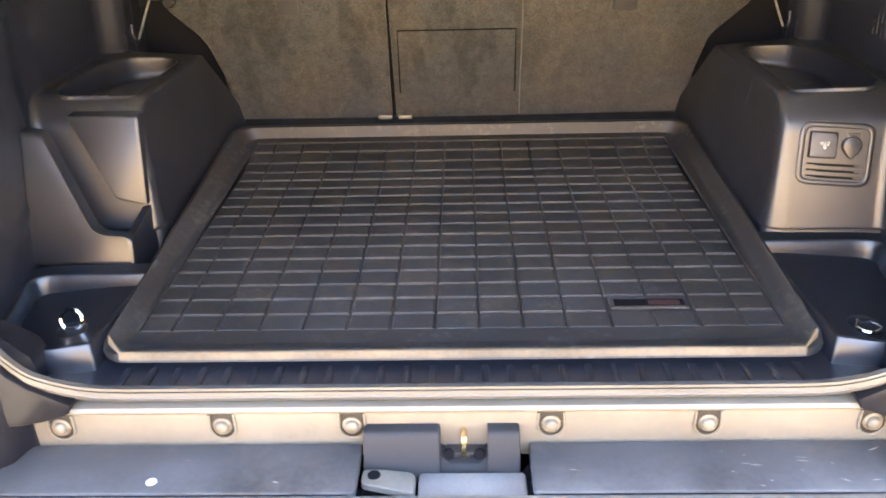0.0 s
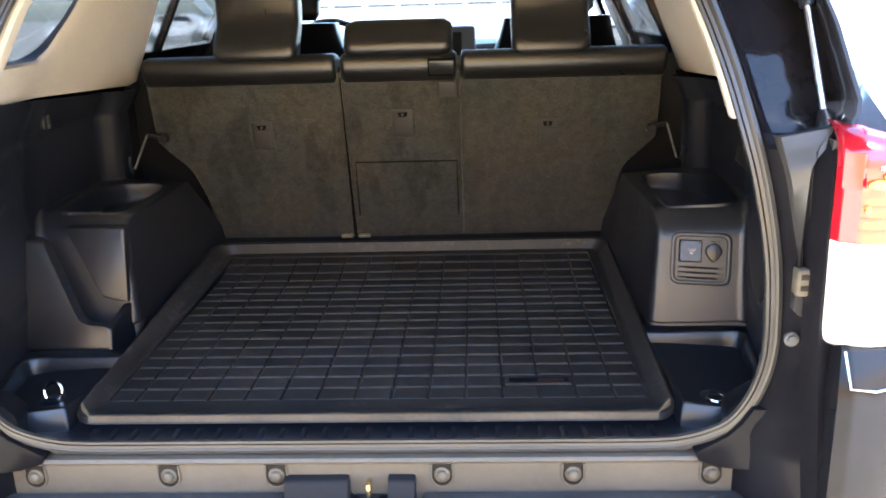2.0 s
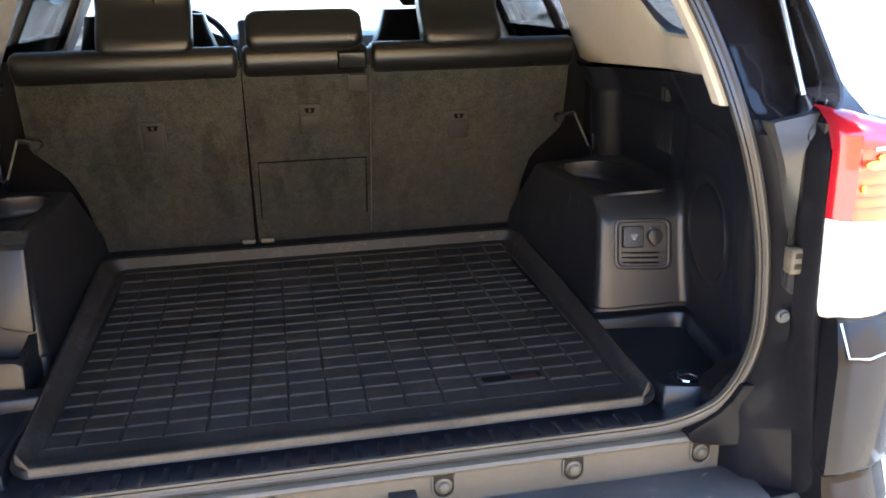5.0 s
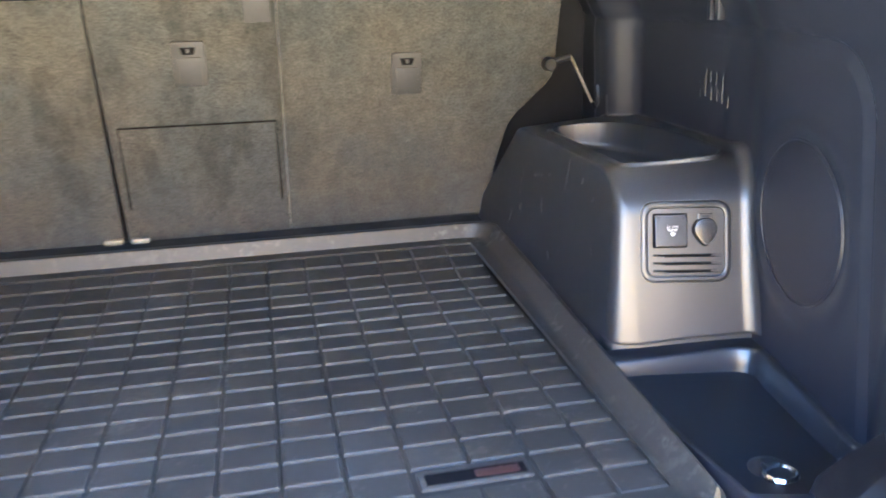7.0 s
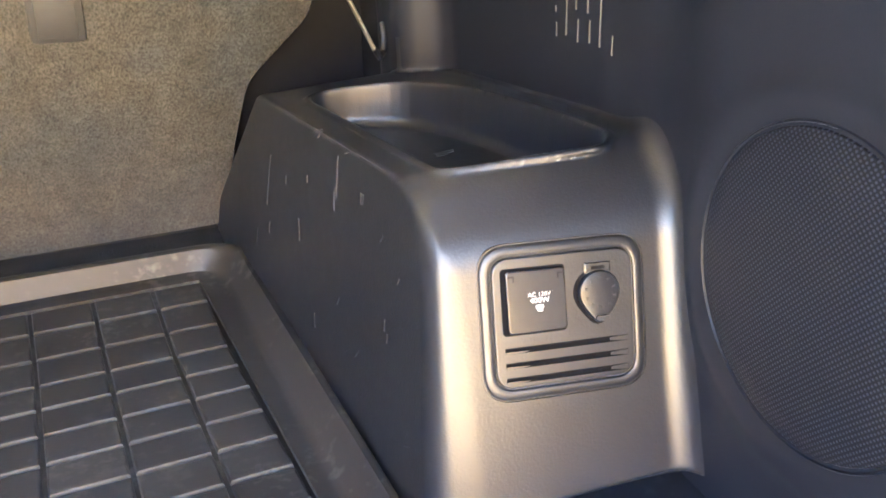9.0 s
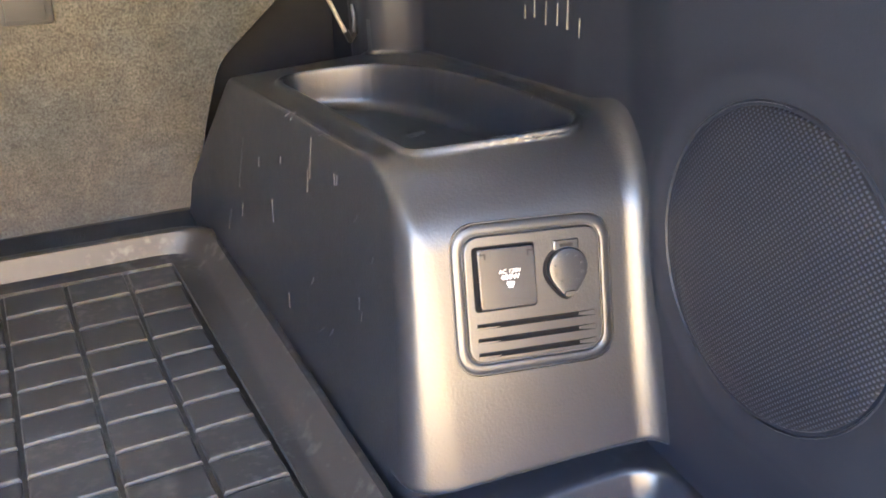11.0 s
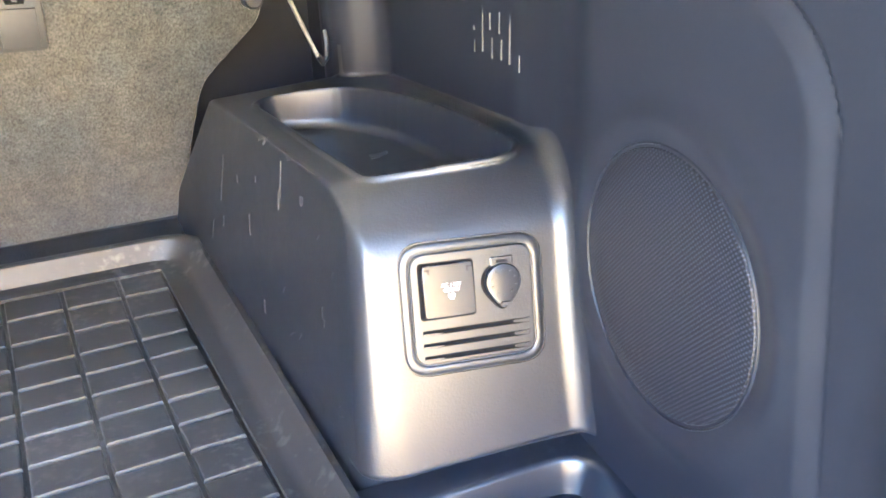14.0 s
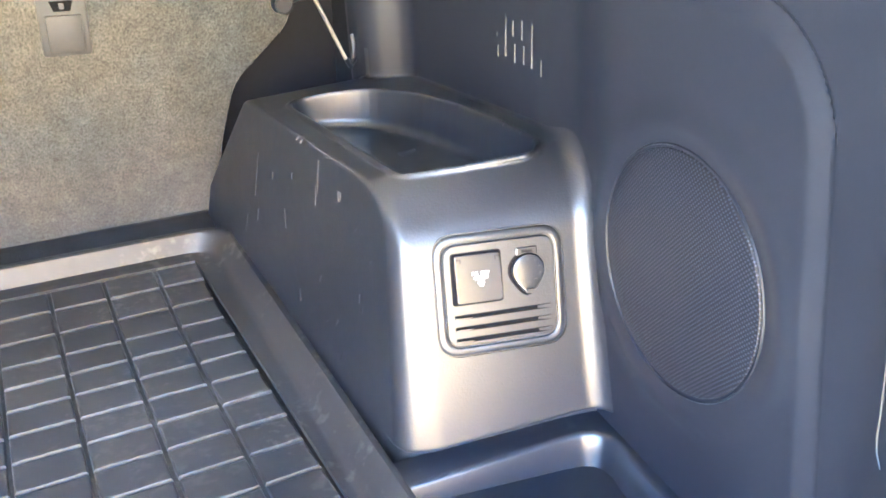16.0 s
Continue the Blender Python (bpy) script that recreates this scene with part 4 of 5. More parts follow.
structure("side_deck_right", side_deck(1, 0.36), SMOOTH, "smooth black plastic side deck")
structure("side_deck_left", side_deck(-1, 0.25), SMOOTH, "smooth black plastic side deck")
# stepped border round the deck: along the cover's foot, round the corner, then back along the wall
for side, yf, nm in ((1, 0.327, "ledge_right"), (-1, 0.222, "ledge_left")):
    w = wall_x(yf - 0.05, 0.83)
    front = [(0.575, yf + 0.006), (0.64, yf), (0.70, yf - 0.009), (w - 0.055, yf - 0.016), (w - 0.030, yf - 0.021), (w - 0.018, yf - 0.028), (w - 0.011, yf - 0.040), (w - 0.010, yf - 0.056)]
    path = [(side * x, y, 0.795 + 0.08 * max(0.0, x - 0.62)) for x, y in front]
    path += [(side * (wall_x(y, 0.83) - 0.012 + 0.02 * smoothstep(0.06, -0.05, y)), y, 0.8085 - 0.010 * smoothstep(0.2, 0.0, y)) for y in span(yf - 0.08, -0.04, 14)]
    sec = [(0.040, -0.03), (0.040, 0.0315), (0.006, 0.0315), (0.0025, 0.0305), (0.0, 0.027), (-0.004, 0.004), (-0.007, -0.008), (-0.012, -0.03)]
    structure(nm, sweep(path, [(-u * side, v) for u, v in sec]), SMOOTH, "stepped black plastic border of the side deck", angle=60)

# ---- cargo mat ----
mat = thing("cargo_mat", "black rubber cargo mat with a raised rim and rows of pads", "mat")


def mat_lift(y):
    return 0.024 * smoothstep(0.80, 0.99, y)


def mat_body():
    """Tray: floor, then a slanted rim that flares outwards, lower along the rear edge."""
    def outline(x, y0, y1, r):
        pts = [(-x, y0), (x, y0), (x * 1.045, y1), (-x * 1.045, y1)]
        return rounded([Vector((*p, 0)) for p in pts], [r * 0.6, r * 0.6, r, r], 6)

    def far_step(k):
        """The rim along the seat stands steeper than along the sides."""
        return 2.4 * k if k < 0.24 else 0.576 + 0.22 * (k - 0.24) if k < 0.9 else 0.721 + 1.25 * (k - 0.9)

    def ring(k, z_side, z_rear, lift=1.0, e=0.0):
        x = 0.541 + 0.034 * k
        out = []
        for p in outline(x, 0.018 - 0.028 * k - e, 0.975 + 0.040 * far_step(k), 0.05 + 0.012 * k):
            f = smoothstep(0.0, 0.05, p.y)
            out.append((p.x, p.y, z_rear + (z_side - z_rear) * f + mat_lift(p.y) * lift))
        return out
    def field(z):
        """The rectangle that the pads fill."""
        pts = [(-0.5414, 0.0565), (0.5396, 0.0565), (0.5396, 0.9720), (-0.5414, 0.9720)]
        return [(p.x, p.y, z + mat_lift(p.y)) for p in rounded([Vector((*q, 0)) for q in pts], 0.002, 6)]
    prof = [(0.05, 0.8036, 0.8034), (0.14, 0.8044, 0.8038), (0.24, 0.8068, 0.8050), (0.34, 0.8106, 0.8070), (0.80, 0.8310, 0.8092), (0.90, 0.8350, 0.8104), (0.98, 0.8372, 0.8112, 1.0, 0.006), (1.06, 0.8380, 0.8110, 1.0, 0.009), (1.14, 0.8374, 0.8098, 1.0, 0.009)]
    rings = [field(0.798), field(0.8036)] + [ring(*p) for p in prof]
    rings += [ring(1.16, 0.8350, 0.8070, 1.0, 0.0092), ring(1.08, 0.8300, 0.8005, 1.0, 0.0135), ring(0.9, 0.8220, 0.7970, 1.0, 0.0205), ring(0.15, 0.7930, 0.7930, 0.6)]
    bm = loft(rings, caps=(False, False))
    return sheet(lambda u, v: (u * 0.545, 0.052 + 0.919 * v, 0.7988 + mat_lift(0.052 + 0.919 * v)), span(-1, 1, 5), span(0, 1, 40), lambda u, v: (0, 0, -0.006), bm)


part("tray", mat_body(), RIMRUB, mat, "", angle=40)


def lip_edge():
    """Outer rim edge along the sill, highlight painted tan, ends turned up."""
    prof = [(-0.0215, 0.8118), (-0.0232, 0.8114), (-0.0248, 0.8098), (-0.0257, 0.8070), (-0.0272, 0.8035), (-0.0285, 0.8010)]

    def f(u, v):
        y, z = prof[v]
        turn = max(0.0, abs(u) - 0.543)
        return (u, y + turn * 1.15 + 0.0006 * math.sin(u * 23), z + turn * 0.42)
    return sheet(f, [-0.572, -0.562, -0.553, -0.548, -0.543] + span(-0.53, 0.53, 40) + [0.543, 0.548, 0.553, 0.562, 0.572], range(6), lambda u, v: (0, 0.003, 0))


part("lip_edge", lip_edge(), LITRUB, mat, "rim edge with its highlight painted tan")
COLS = [-0.543, -0.485, -0.411, -0.337, -0.2625, -0.189, -0.115, -0.0405, 0.033, 0.107, 0.181, 0.2555, 0.329, 0.403, 0.477, 0.541]


def pad_mesh(w):
    """A pad: low at its far edge, rising to a crisp near edge."""
    d = 0.0537
    rings = []
    for k, n, z in ((0.0, 0.0, -0.0025), (0.0010, 0.0001, 0.0014), (0.0016, 0.0005, 0.0027), (0.0024, 0.0011, 0.0034), (0.0032, 0.0019, 0.0037), (0.0042, 0.0030, 0.0037)):
        rings.append([(-w / 2 + 0.0019 + k, 0.0004 + n, z), (w / 2 - 0.0019 - k, 0.0004 + n, z), (w / 2 - 0.0019 - k, d - 0.0006 - k * 1.2, min(z, z * 0.35)), (-w / 2 + 0.0019 + k, d - 0.0006 - k * 1.2, min(z, z * 0.35))])
    return to_mesh(loft(rings), "pad", RUBBER, True, 48)


pads = {}
for row in range(17):
    for x0, x1 in zip(COLS, COLS[1:]):
        w = round(x1 - x0, 3)
        if row == 1 and 0.25 < x0 < 0.35:
            continue
        y = 0.0568 + 0.0538 * row
        me = pads.setdefault(w, pad_mesh(w)) if w in pads else pads.setdefault(w, pad_mesh(w))
        ob = new("pad", me)
        ob.parent = mat
        ob.location = ((x0 + x1) / 2, y, 0.8005 + mat_lift(y))
        ob.rotation_euler = (math.atan2(mat_lift(y + 0.0537) - mat_lift(y), 0.0537), 0, 0)
plate = part("badge", prism(rounded([(0.262, 0.118), (0.398, 0.118), (0.398, 0.158), (0.262, 0.158)], 0.004, 2), lambda u, v, w: (u, v, 0.8005 + w), 0.0035, 0.001), RUBBER, mat, "raised badge frame")
part("badge_field", prism([(0.270, 0.124), (0.392, 0.124), (0.392, 0.147), (0.270, 0.147)], lambda u, v, w: (u, v, 0.8042 + w), 0.0004), HOLE, plate, "black badge with a dark red mark")
part("badge_mark", prism([(0.330, 0.128), (0.384, 0.128), (0.384, 0.143), (0.330, 0.143)], lambda u, v, w: (u, v, 0.8046 + w), 0.0004), REDPRINT, plate, "dark red badge mark")


# ---- rear seat ----
def seat_y(z):
    return 1.115 - 0.30 * (z - 0.85)


def on_seat(u, z, w=0.0):
    """A place on the seat's back: w metres out towards the cargo."""
    return Vector((u, seat_y(z) - w * 0.958, z - w * 0.287))


def seat_section(outline, label):
    ob = thing("bench_seat", label, "seat", "rear seat sections")
    part("back_panel", prism(rounded([Vector((*p, 0)) for p in outline], [0.022 if abs(p[0]) > 0.3 else 0.004 for p in outline], 4), lambda u, v, w: on_seat(u, v, -0.05 + w), 0.05, 0.004), CARPET, ob, "greyish brown carpeted seat back")
    return ob


def bolster(ob, x0, x1, z0=1.338, z1=1.430):
    """Leather roll along the top of the seat."""
    rings = []
    ends = (0.0, 0.001, 0.003, 0.006, 0.010, 0.015)
    for x in [x0 + e for e in ends] + span(x0 + 0.03, x1 - 0.03, 8) + [x1 - e for e in reversed(ends)]:
        f = (x - x0) / (x1 - x0)
        e = min(1.0, min(f, 1 - f) * (x1 - x0) / 0.015)
        k = 0.75 + 0.25 * math.sqrt(max(0.0, 1 - (1 - e) ** 2))
        ring = []
        for j in range(16):
            a = 2 * math.pi * j / 16
            ring.append(on_seat(x, (z0 + z1) / 2 + (z1 - z0) / 2 * k * (abs(math.sin(a)) ** 0.7 * (1 if math.sin(a) > 0 else -1)), 0.0) + Vector((0, 0.045 - 0.06 * k * (abs(math.cos(a)) ** 0.8 * (1 if math.cos(a) > 0 else -1)), 0)))
        rings.append(ring)
    part("bolster", loft(rings), LEATHER, ob, "black leather roll", angle=60)


def latch_plate(ob, x, z, w=0.062, h=0.086):
    """Child-seat anchor: frame with a hooded hollow."""
    frame_out = rounded([Vector((p[0], p[1], 0)) for p in ((x - w / 2, z - h / 2), (x + w / 2, z - h / 2), (x + w / 2, z + h / 2), (x - w / 2, z + h / 2))], 0.006, 3)
    a = part("anchor_frame", prism(frame_out, lambda u, v, q: on_seat(u, v, q), 0.005, 0.0015), MATTE, ob, "black plastic anchor plate")
    part("anchor_flap", prism([(x - w * 0.36, z - h * 0.42), (x + w * 0.36, z - h * 0.42), (x + w * 0.36, z + h * 0.16), (x - w * 0.36, z + h * 0.16)], lambda u, v, q: on_seat(u, v, 0.0052 + q), 0.003, 0.001), MATTE, a)
    part("anchor_hollow", prism([(x - w * 0.17, z + h * 0.22), (x + w * 0.17, z + h * 0.22), (x + w * 0.24, z + h * 0.38), (x - w * 0.24, z + h * 0.38)], lambda u, v, q: on_seat(u, v, 0.0052 + q), 0.0006), HOLE, a)
    part("anchor_bar", box(x - w * 0.05, x + w * 0.05, seat_y(z + h * 0.29) - 0.009, seat_y(z + h * 0.29) - 0.0065, z + h * 0.24, z + h * 0.33, 0.001), MATTE, a)


seat_l = seat_section([(-0.628, 0.850), (-0.187, 0.846), (-0.1795, 1.375), (-0.742, 1.375), (-0.750, 1.18), (-0.662, 1.085), (-0.630, 0.98)], "greyish brown carpeted rear seat back with a black leather top")
seat_m = seat_section([(-0.1755, 0.846), (0.1652, 0.848), (0.1656, 1.375), (-0.1765, 1.375)], "narrow carpeted middle seat back with a fold-down hatch")
seat_r = seat_section([(0.166, 0.848), (0.622, 0.853), (0.626, 0.97), (0.650, 1.075), (0.740, 1.165), (0.738, 1.375), (0.168, 1.375)], "greyish brown carpeted rear seat back with a black leather top")
# Strip set into the seat gap to darken it as shade would.
part("gap_shade", prism([(-0.190, 0.850), (-0.173, 0.850), (-0.1755, 1.36), (-0.1805, 1.36)], lambda u, v, w: on_seat(u, v, -0.0060 + w), 0.0030), HOLE, seat_m, "black strip painting the shade beside the middle section")
bolster(seat_l, -0.744, -0.186)
bolster(seat_m, -0.172, 0.157)
bolster(seat_r, 0.170, 0.748)
latch_plate(seat_l, -0.425, 1.195)
latch_plate(seat_m, -0.004, 1.225)
latch_plate(seat_r, 0.420, 1.188)


def seam(ob, pts):
    part("seam", sweep([on_seat(u, v, 0.0006) for u, v in pts], [(-0.0022, -0.001), (0.0022, -0.001), (0.0022, 0.0008), (-0.0022, 0.0008)], up=(0, -1, -0.3)), HOLE, ob, "dark seam of the hatch")


seam(seat_m, [(-0.160, 0.925), (-0.157, 1.102), (0.150, 1.102), (0.152, 0.925)])
part("hinge_strap", prism(rounded([Vector((*p, 0)) for p in ((0.077, 1.366), (0.155, 1.366), (0.155, 1.414), (0.077, 1.414))], 0.004, 2), lambda u, v, w: on_seat(u, v, 0.010 + w), 0.008, 0.002), HOLE, seat_m, "black lock release surround")
part("release_button", prism(rounded([Vector((*p, 0)) for p in ((0.082, 1.372), (0.150, 1.372), (0.150, 1.410), (0.082, 1.410))], 0.003, 2), lambda u, v, w: on_seat(u, v, 0.0182 + w), 0.003, 0.001), LEATHER, seat_m, "seat release button")
part("belt_slot", prism(rounded([Vector((*p, 0)) for p in ((0.105, 1.300), (0.155, 1.300), (0.155, 1.345), (0.105, 1.345))], 0.004, 2), lambda u, v, w: on_seat(u, v, w), 0.006, 0.002), MATTE, seat_m, "black belt guide")
for x in (-0.205, -0.150):
    part("floor_hook", box(x - 0.019, x + 0.019, 1.088, 1.104, 0.850, 0.862, 0.004), ZINC, seat_m, "bright hinge foot")


def headrest(ob, x0, x1, z0, z1, y, deep=0.055):
    rings = []
    for k, z in enumerate(span(z0, z1, 10)):
        e = min(1.0, min(z - z0, z1 - z) / 0.025)
        s = 0.86 + 0.14 * math.sqrt(max(0, 1 - (1 - e) ** 2))
        cx, hw, hd = (x0 + x1) / 2, (x1 - x0) / 2 * s, deep * s
        lean = 0.055 * smoothstep(0.35, 1.3, (z - z0) / 0.105) - 0.012 * math.exp(-((z - z0 - 0.035) / 0.03) ** 2)
        rings.append([(p.x, p.y + lean, z) for p in rounded([Vector((cx - hw, y - hd, 0)), Vector((cx + hw, y - hd, 0)), Vector((cx + hw * 0.96, y + hd, 0)), Vector((cx - hw * 0.96, y + hd, 0))], 0.03, 5)])
    h = part("headrest", loft(rings), LEATHER, ob, "black leather headrest", angle=60)
    for x in ((x0 + x1) / 2 - 0.05, (x0 + x1) / 2 + 0.05):
        part("headrest_post", lathe([(0, 0), (0.005, 0), (0.005, 0.07), (0, 0.07)], pose(x, y + 0.005, z0 - 0.05), 10), CHROME, h, "chrome headrest post")


headrest(seat_l, -0.535, -0.292, 1.405, 1.665, 1.00)
headrest(seat_r, 0.312, 0.536, 1.405, 1.665, 1.00)
headrest(seat_m, -0.160, 0.150, 1.415, 1.518, 0.99, 0.055)
# Unseen dark panel added to keep cabin light out of the gaps.
part("gap_blocker", prism([(-0.60, 0.81), (0.60, 0.81), (0.60, 1.36), (-0.60, 1.36)], lambda u, v, w: on_seat(u, v, -0.075 + w), 0.02), HOLE, seat_m, "dark filler added behind the seat to block stray light")
for ob, x0, x1 in ((seat_l, -0.742, -0.19), (seat_m, -0.17, 0.155), (seat_r, 0.172, 0.742)):
    part("cushion", box(x0, x1, 1.16, 1.72, 0.86, 1.0, 0.03, 3), LEATHER, ob, "black leather seat cushion")
    part("backrest", sheet(lambda u, v: (u, seat_y(v) + 0.17, v), span(x0, x1, 5), span(0.9, 1.41, 6), lambda u, v: (0, -0.10, 0)), LEATHER, ob, "black leather backrest")

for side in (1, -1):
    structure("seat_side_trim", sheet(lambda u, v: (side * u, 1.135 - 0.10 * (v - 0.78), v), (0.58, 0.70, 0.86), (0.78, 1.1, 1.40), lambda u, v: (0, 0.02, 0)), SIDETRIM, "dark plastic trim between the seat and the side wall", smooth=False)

structure("floor_strip", sheet(lambda u, v: (u, (1.005, 1.04, 1.085, 1.125, 1.135)[v], (0.80, 0.828, 0.842, 0.846, 0.90)[v]), span(-0.63, 0.63, 12), range(5), lambda u, v: (0, 0, -0.012)), FELT, "dark carpet strip in front of the seat")
# seat lock rod beside each end of the seat
for side, yy in ((1, 0.0), (-1, 0.0)):
    rod = thing("seat_lock", "steel seat lock rod with a black pivot", "latch", "seat locks")
    a, b, c = Vector((side * 0.755, 0.955, 1.211)), Vector((side * 0.764, 0.860, 1.129)), Vector((side * 0.714, 0.973, 1.197))
    part("rod", sweep([a, a.lerp(b, 0.5), b], circle(0.0028, 8)), STEEL, rod, "thin bright rod")
    part("pivot", lathe([(0, -0.012), (0.012, -0.012), (0.014, -0.009), (0.014, 0.009), (0.011, 0.012), (0, 0.012)], Matrix.Translation(c) @ Matrix.Rotation(radians(90), 4, "X"), 14), SMOOTH, rod)
    part("arm", sweep([c, c.lerp(a, 0.5) + Vector((0, 0, 0.003)), a], circle(0.006, 8)), SMOOTH, rod)
    part("clip", sweep([b + Vector((0, 0, 0.002)), b + Vector((side * 0.008, 0.006, -0.010)), b + Vector((side * 0.018, 0.016, -0.004)), b + Vector((side * 0.021, 0.020, 0.014)), b + Vector((side * 0.020, 0.026, 0.030))], circle(0.0042, 8)), SMOOTH, rod)

# ---- power outlet panel ----
outlet = thing("power_outlet_panel", "black power outlet panel with a flap, a lighter socket and slots", "outlet panel")
FACE = Matrix.Translation((0.7118, 0.3659, 0.989)) @ Matrix.Rotation(radians(-13), 4, "Z") @ Matrix.Rotation(radians(-14), 4, "X")


def face(u, v, w=0.0):
    return FACE @ Vector((u, -w, v))


def rrect(w, h, r, cx=0.0, cz=0.0, n=5):
    return [p[:2] for p in rounded([Vector((cx - w / 2, cz - h / 2, 0)), Vector((cx + w / 2, cz - h / 2, 0)), Vector((cx + w / 2, cz + h / 2, 0)), Vector((cx - w / 2, cz + h / 2, 0))], r, n)]


def ring_loft(levels):
    """Nested outlines (outline, height) skinned in order."""
    return loft([[face(u, v, w) for u, v in o] for o, w in levels])


W, H = 0.133, 0.121
BEZEL = [(0.0, -0.012), (0.0, -0.0004), (0.0008, -0.0016), (0.0022, -0.0016), (0.0034, -0.0002), (0.0055, 0.0005), (0.0110, 0.0011), (0.0165, 0.0010), (0.0182, 0.0005), (0.0188, -0.0012), (0.0206, -0.0014)]
part("bezel", ring_loft([(rrect(W - k, H - k, 0.024 - k * 0.42, n=8), w) for k, w in BEZEL]), PLASTIC, outlet, "rounded black bezel", angle=50)
part("plate", ring_loft([(rrect(W - 0.0208, H - 0.0208, 0.0145, n=8), -0.004), (rrect(W - 0.0212, H - 0.0212, 0.0142, n=8), 0.0002), (rrect(W - 0.0224, H - 0.0224, 0.0138, n=8), 0.0010), (rrect(W - 0.0236, H - 0.0236, 0.0130, n=8), 0.0013), (rrect(W - 0.0246, H - 0.0246, 0.0126, n=8), 0.0013)]), PLASTIC, outlet, "flat black plate", angle=50)
fx, fz = -0.024, 0.0165
# Flat black patch that paints the shade round the flap; cap and slots likewise.
flap_gap_shade = part("flap_gap_shade", ring_loft([(rrect(0.051, 0.051, 0.004, fx, fz), 0.0008), (rrect(0.051, 0.051, 0.004, fx, fz), 0.0017), (rrect(0.050, 0.050, 0.0035, fx, fz), 0.0016)]), HOLE, outlet, "black patch for the shade round the flap")


def flap_face(u, v, w):
    """On the flap, whose lower edge stands a little proud."""
    return face(u, v, w + max(0.0, w - 0.002) * 1.0 * (fz + 0.022 - v) / 0.044)


flap = part("flap", loft([[flap_face(u, v, w) for u, v in o] for o, w in ((rrect(0.0465, 0.0470, 0.003, fx + 0.0012, fz), 0.0008), (rrect(0.0465, 0.0470, 0.003, fx + 0.0012, fz), 0.0034), (rrect(0.0457, 0.0462, 0.003, fx + 0.0012, fz), 0.0042), (rrect(0.0447, 0.0452, 0.003, fx + 0.0012, fz), 0.0045), (rrect(0.0437, 0.0442, 0.003, fx + 0.0012, fz), 0.0045))]), GLOSSY, outlet, "glossy black outlet flap with white print", angle=50)
for sx in (-1, 1):
    for du, dv, wu, wv in ((0.0, 0.0, 0.0050, 0.0014), (-sx * 0.0018, -0.0022, 0.0014, 0.0034)):
        part("flap_hinge", loft([[flap_face(fx + 0.0012 + sx * 0.0192 + du + a, fz + 0.0195 + dv + b, w) for a, b in rrect(wu, wv, 0.0003)] for w in (0.0044, 0.0047)]), HOLE, flap)


def words(text, size, u, v, w, mat, parent, name="print"):
    c = bpy.data.curves.new(name, "FONT")
    c.body, c.size, c.align_x, c.extrude = text, size, "CENTER", 0.0001
    c.space_character = 1.05
    ob = new(name, c)
    ob.data.materials.append(mat)
    ob.parent = parent
    ob.matrix_world = FACE @ Matrix.Translation((u, -w, v)) @ Matrix.Rotation(radians(90), 4, "X")
    return ob


words("AC 120V", 0.0046, fx + 0.003, fz + 0.0036, 0.0060, PRINT, flap)
words("400W", 0.0058, fx + 0.003, fz - 0.0012, 0.0066, PRINT, flap)
plug = part("plug_mark", loft([[flap_face(fx + 0.003 + a, fz - 0.0044 + b, w) for a, b in rrect(0.0062, 0.0030, 0.0012)] for w in (0.0045, 0.0048)]), PRINT, flap, "white plug symbol")
part("plug_mark", loft([[flap_face(fx + 0.003 + a, fz - 0.0070 + b, w) for a, b in rrect(0.0040, 0.0014, 0.0006)] for w in (0.0045, 0.0048)]), PRINT, flap, "white plug symbol")
# lighter socket: round cap with a hinge above and a thumb lip below
lx, lz = 0.0275, 0.018
cap_out = [(lx + 0.0165 * math.cos(a), lz + 0.0165 * math.sin(a) - (0.007 * max(0.0, -math.sin(a)) ** 6)) for a in span(0, 2 * math.pi * 35 / 36, 36)]
part("cap_gap_shade", ring_loft([([(lx - 0.0012 + (u - lx) * 1.14, lz + (v - lz) * 1.08) for u, v in cap_out], 0.0008), ([(lx - 0.0012 + (u - lx) * 1.14, lz + (v - lz) * 1.08) for u, v in cap_out], 0.0017)]), HOLE, outlet, "black patch for the shade round the cap")
cap = part("socket_cap", ring_loft([(cap_out, 0.001), (cap_out, 0.0045), ([(lx + (u - lx) * 0.95, lz + (v - lz) * 0.95) for u, v in cap_out], 0.0060), ([(lx + (u - lx) * 0.80, lz + (v - lz) * 0.80) for u, v in cap_out], 0.0066)]), SMOOTH, outlet, "round black lighter socket cap")
part("cap_hinge", ring_loft([(rrect(0.021, 0.008, 0.001, lx, lz + 0.0185), 0.001), (rrect(0.021, 0.008, 0.001, lx, lz + 0.0185), 0.0026), (rrect(0.019, 0.0065, 0.001, lx, lz + 0.0185), 0.0032), (rrect(0.018, 0.0055, 0.001, lx, lz + 0.0185), 0.0032)]), PLASTIC, cap)
part("cap_hinge_slot", ring_loft([(rrect(0.011, 0.0024, 0.0008, lx, lz + 0.0185), 0.003), (rrect(0.011, 0.0024, 0.0008, lx, lz + 0.0185), 0.0034)]), HOLE, cap, "dark hinge slot")
part("cap_lip", ring_loft([(rrect(0.009, 0.0035, 0.001, lx, lz - 0.0195), 0.0066), (rrect(0.009, 0.0035, 0.001, lx, lz - 0.0195), 0.0085)]), DARK, cap)
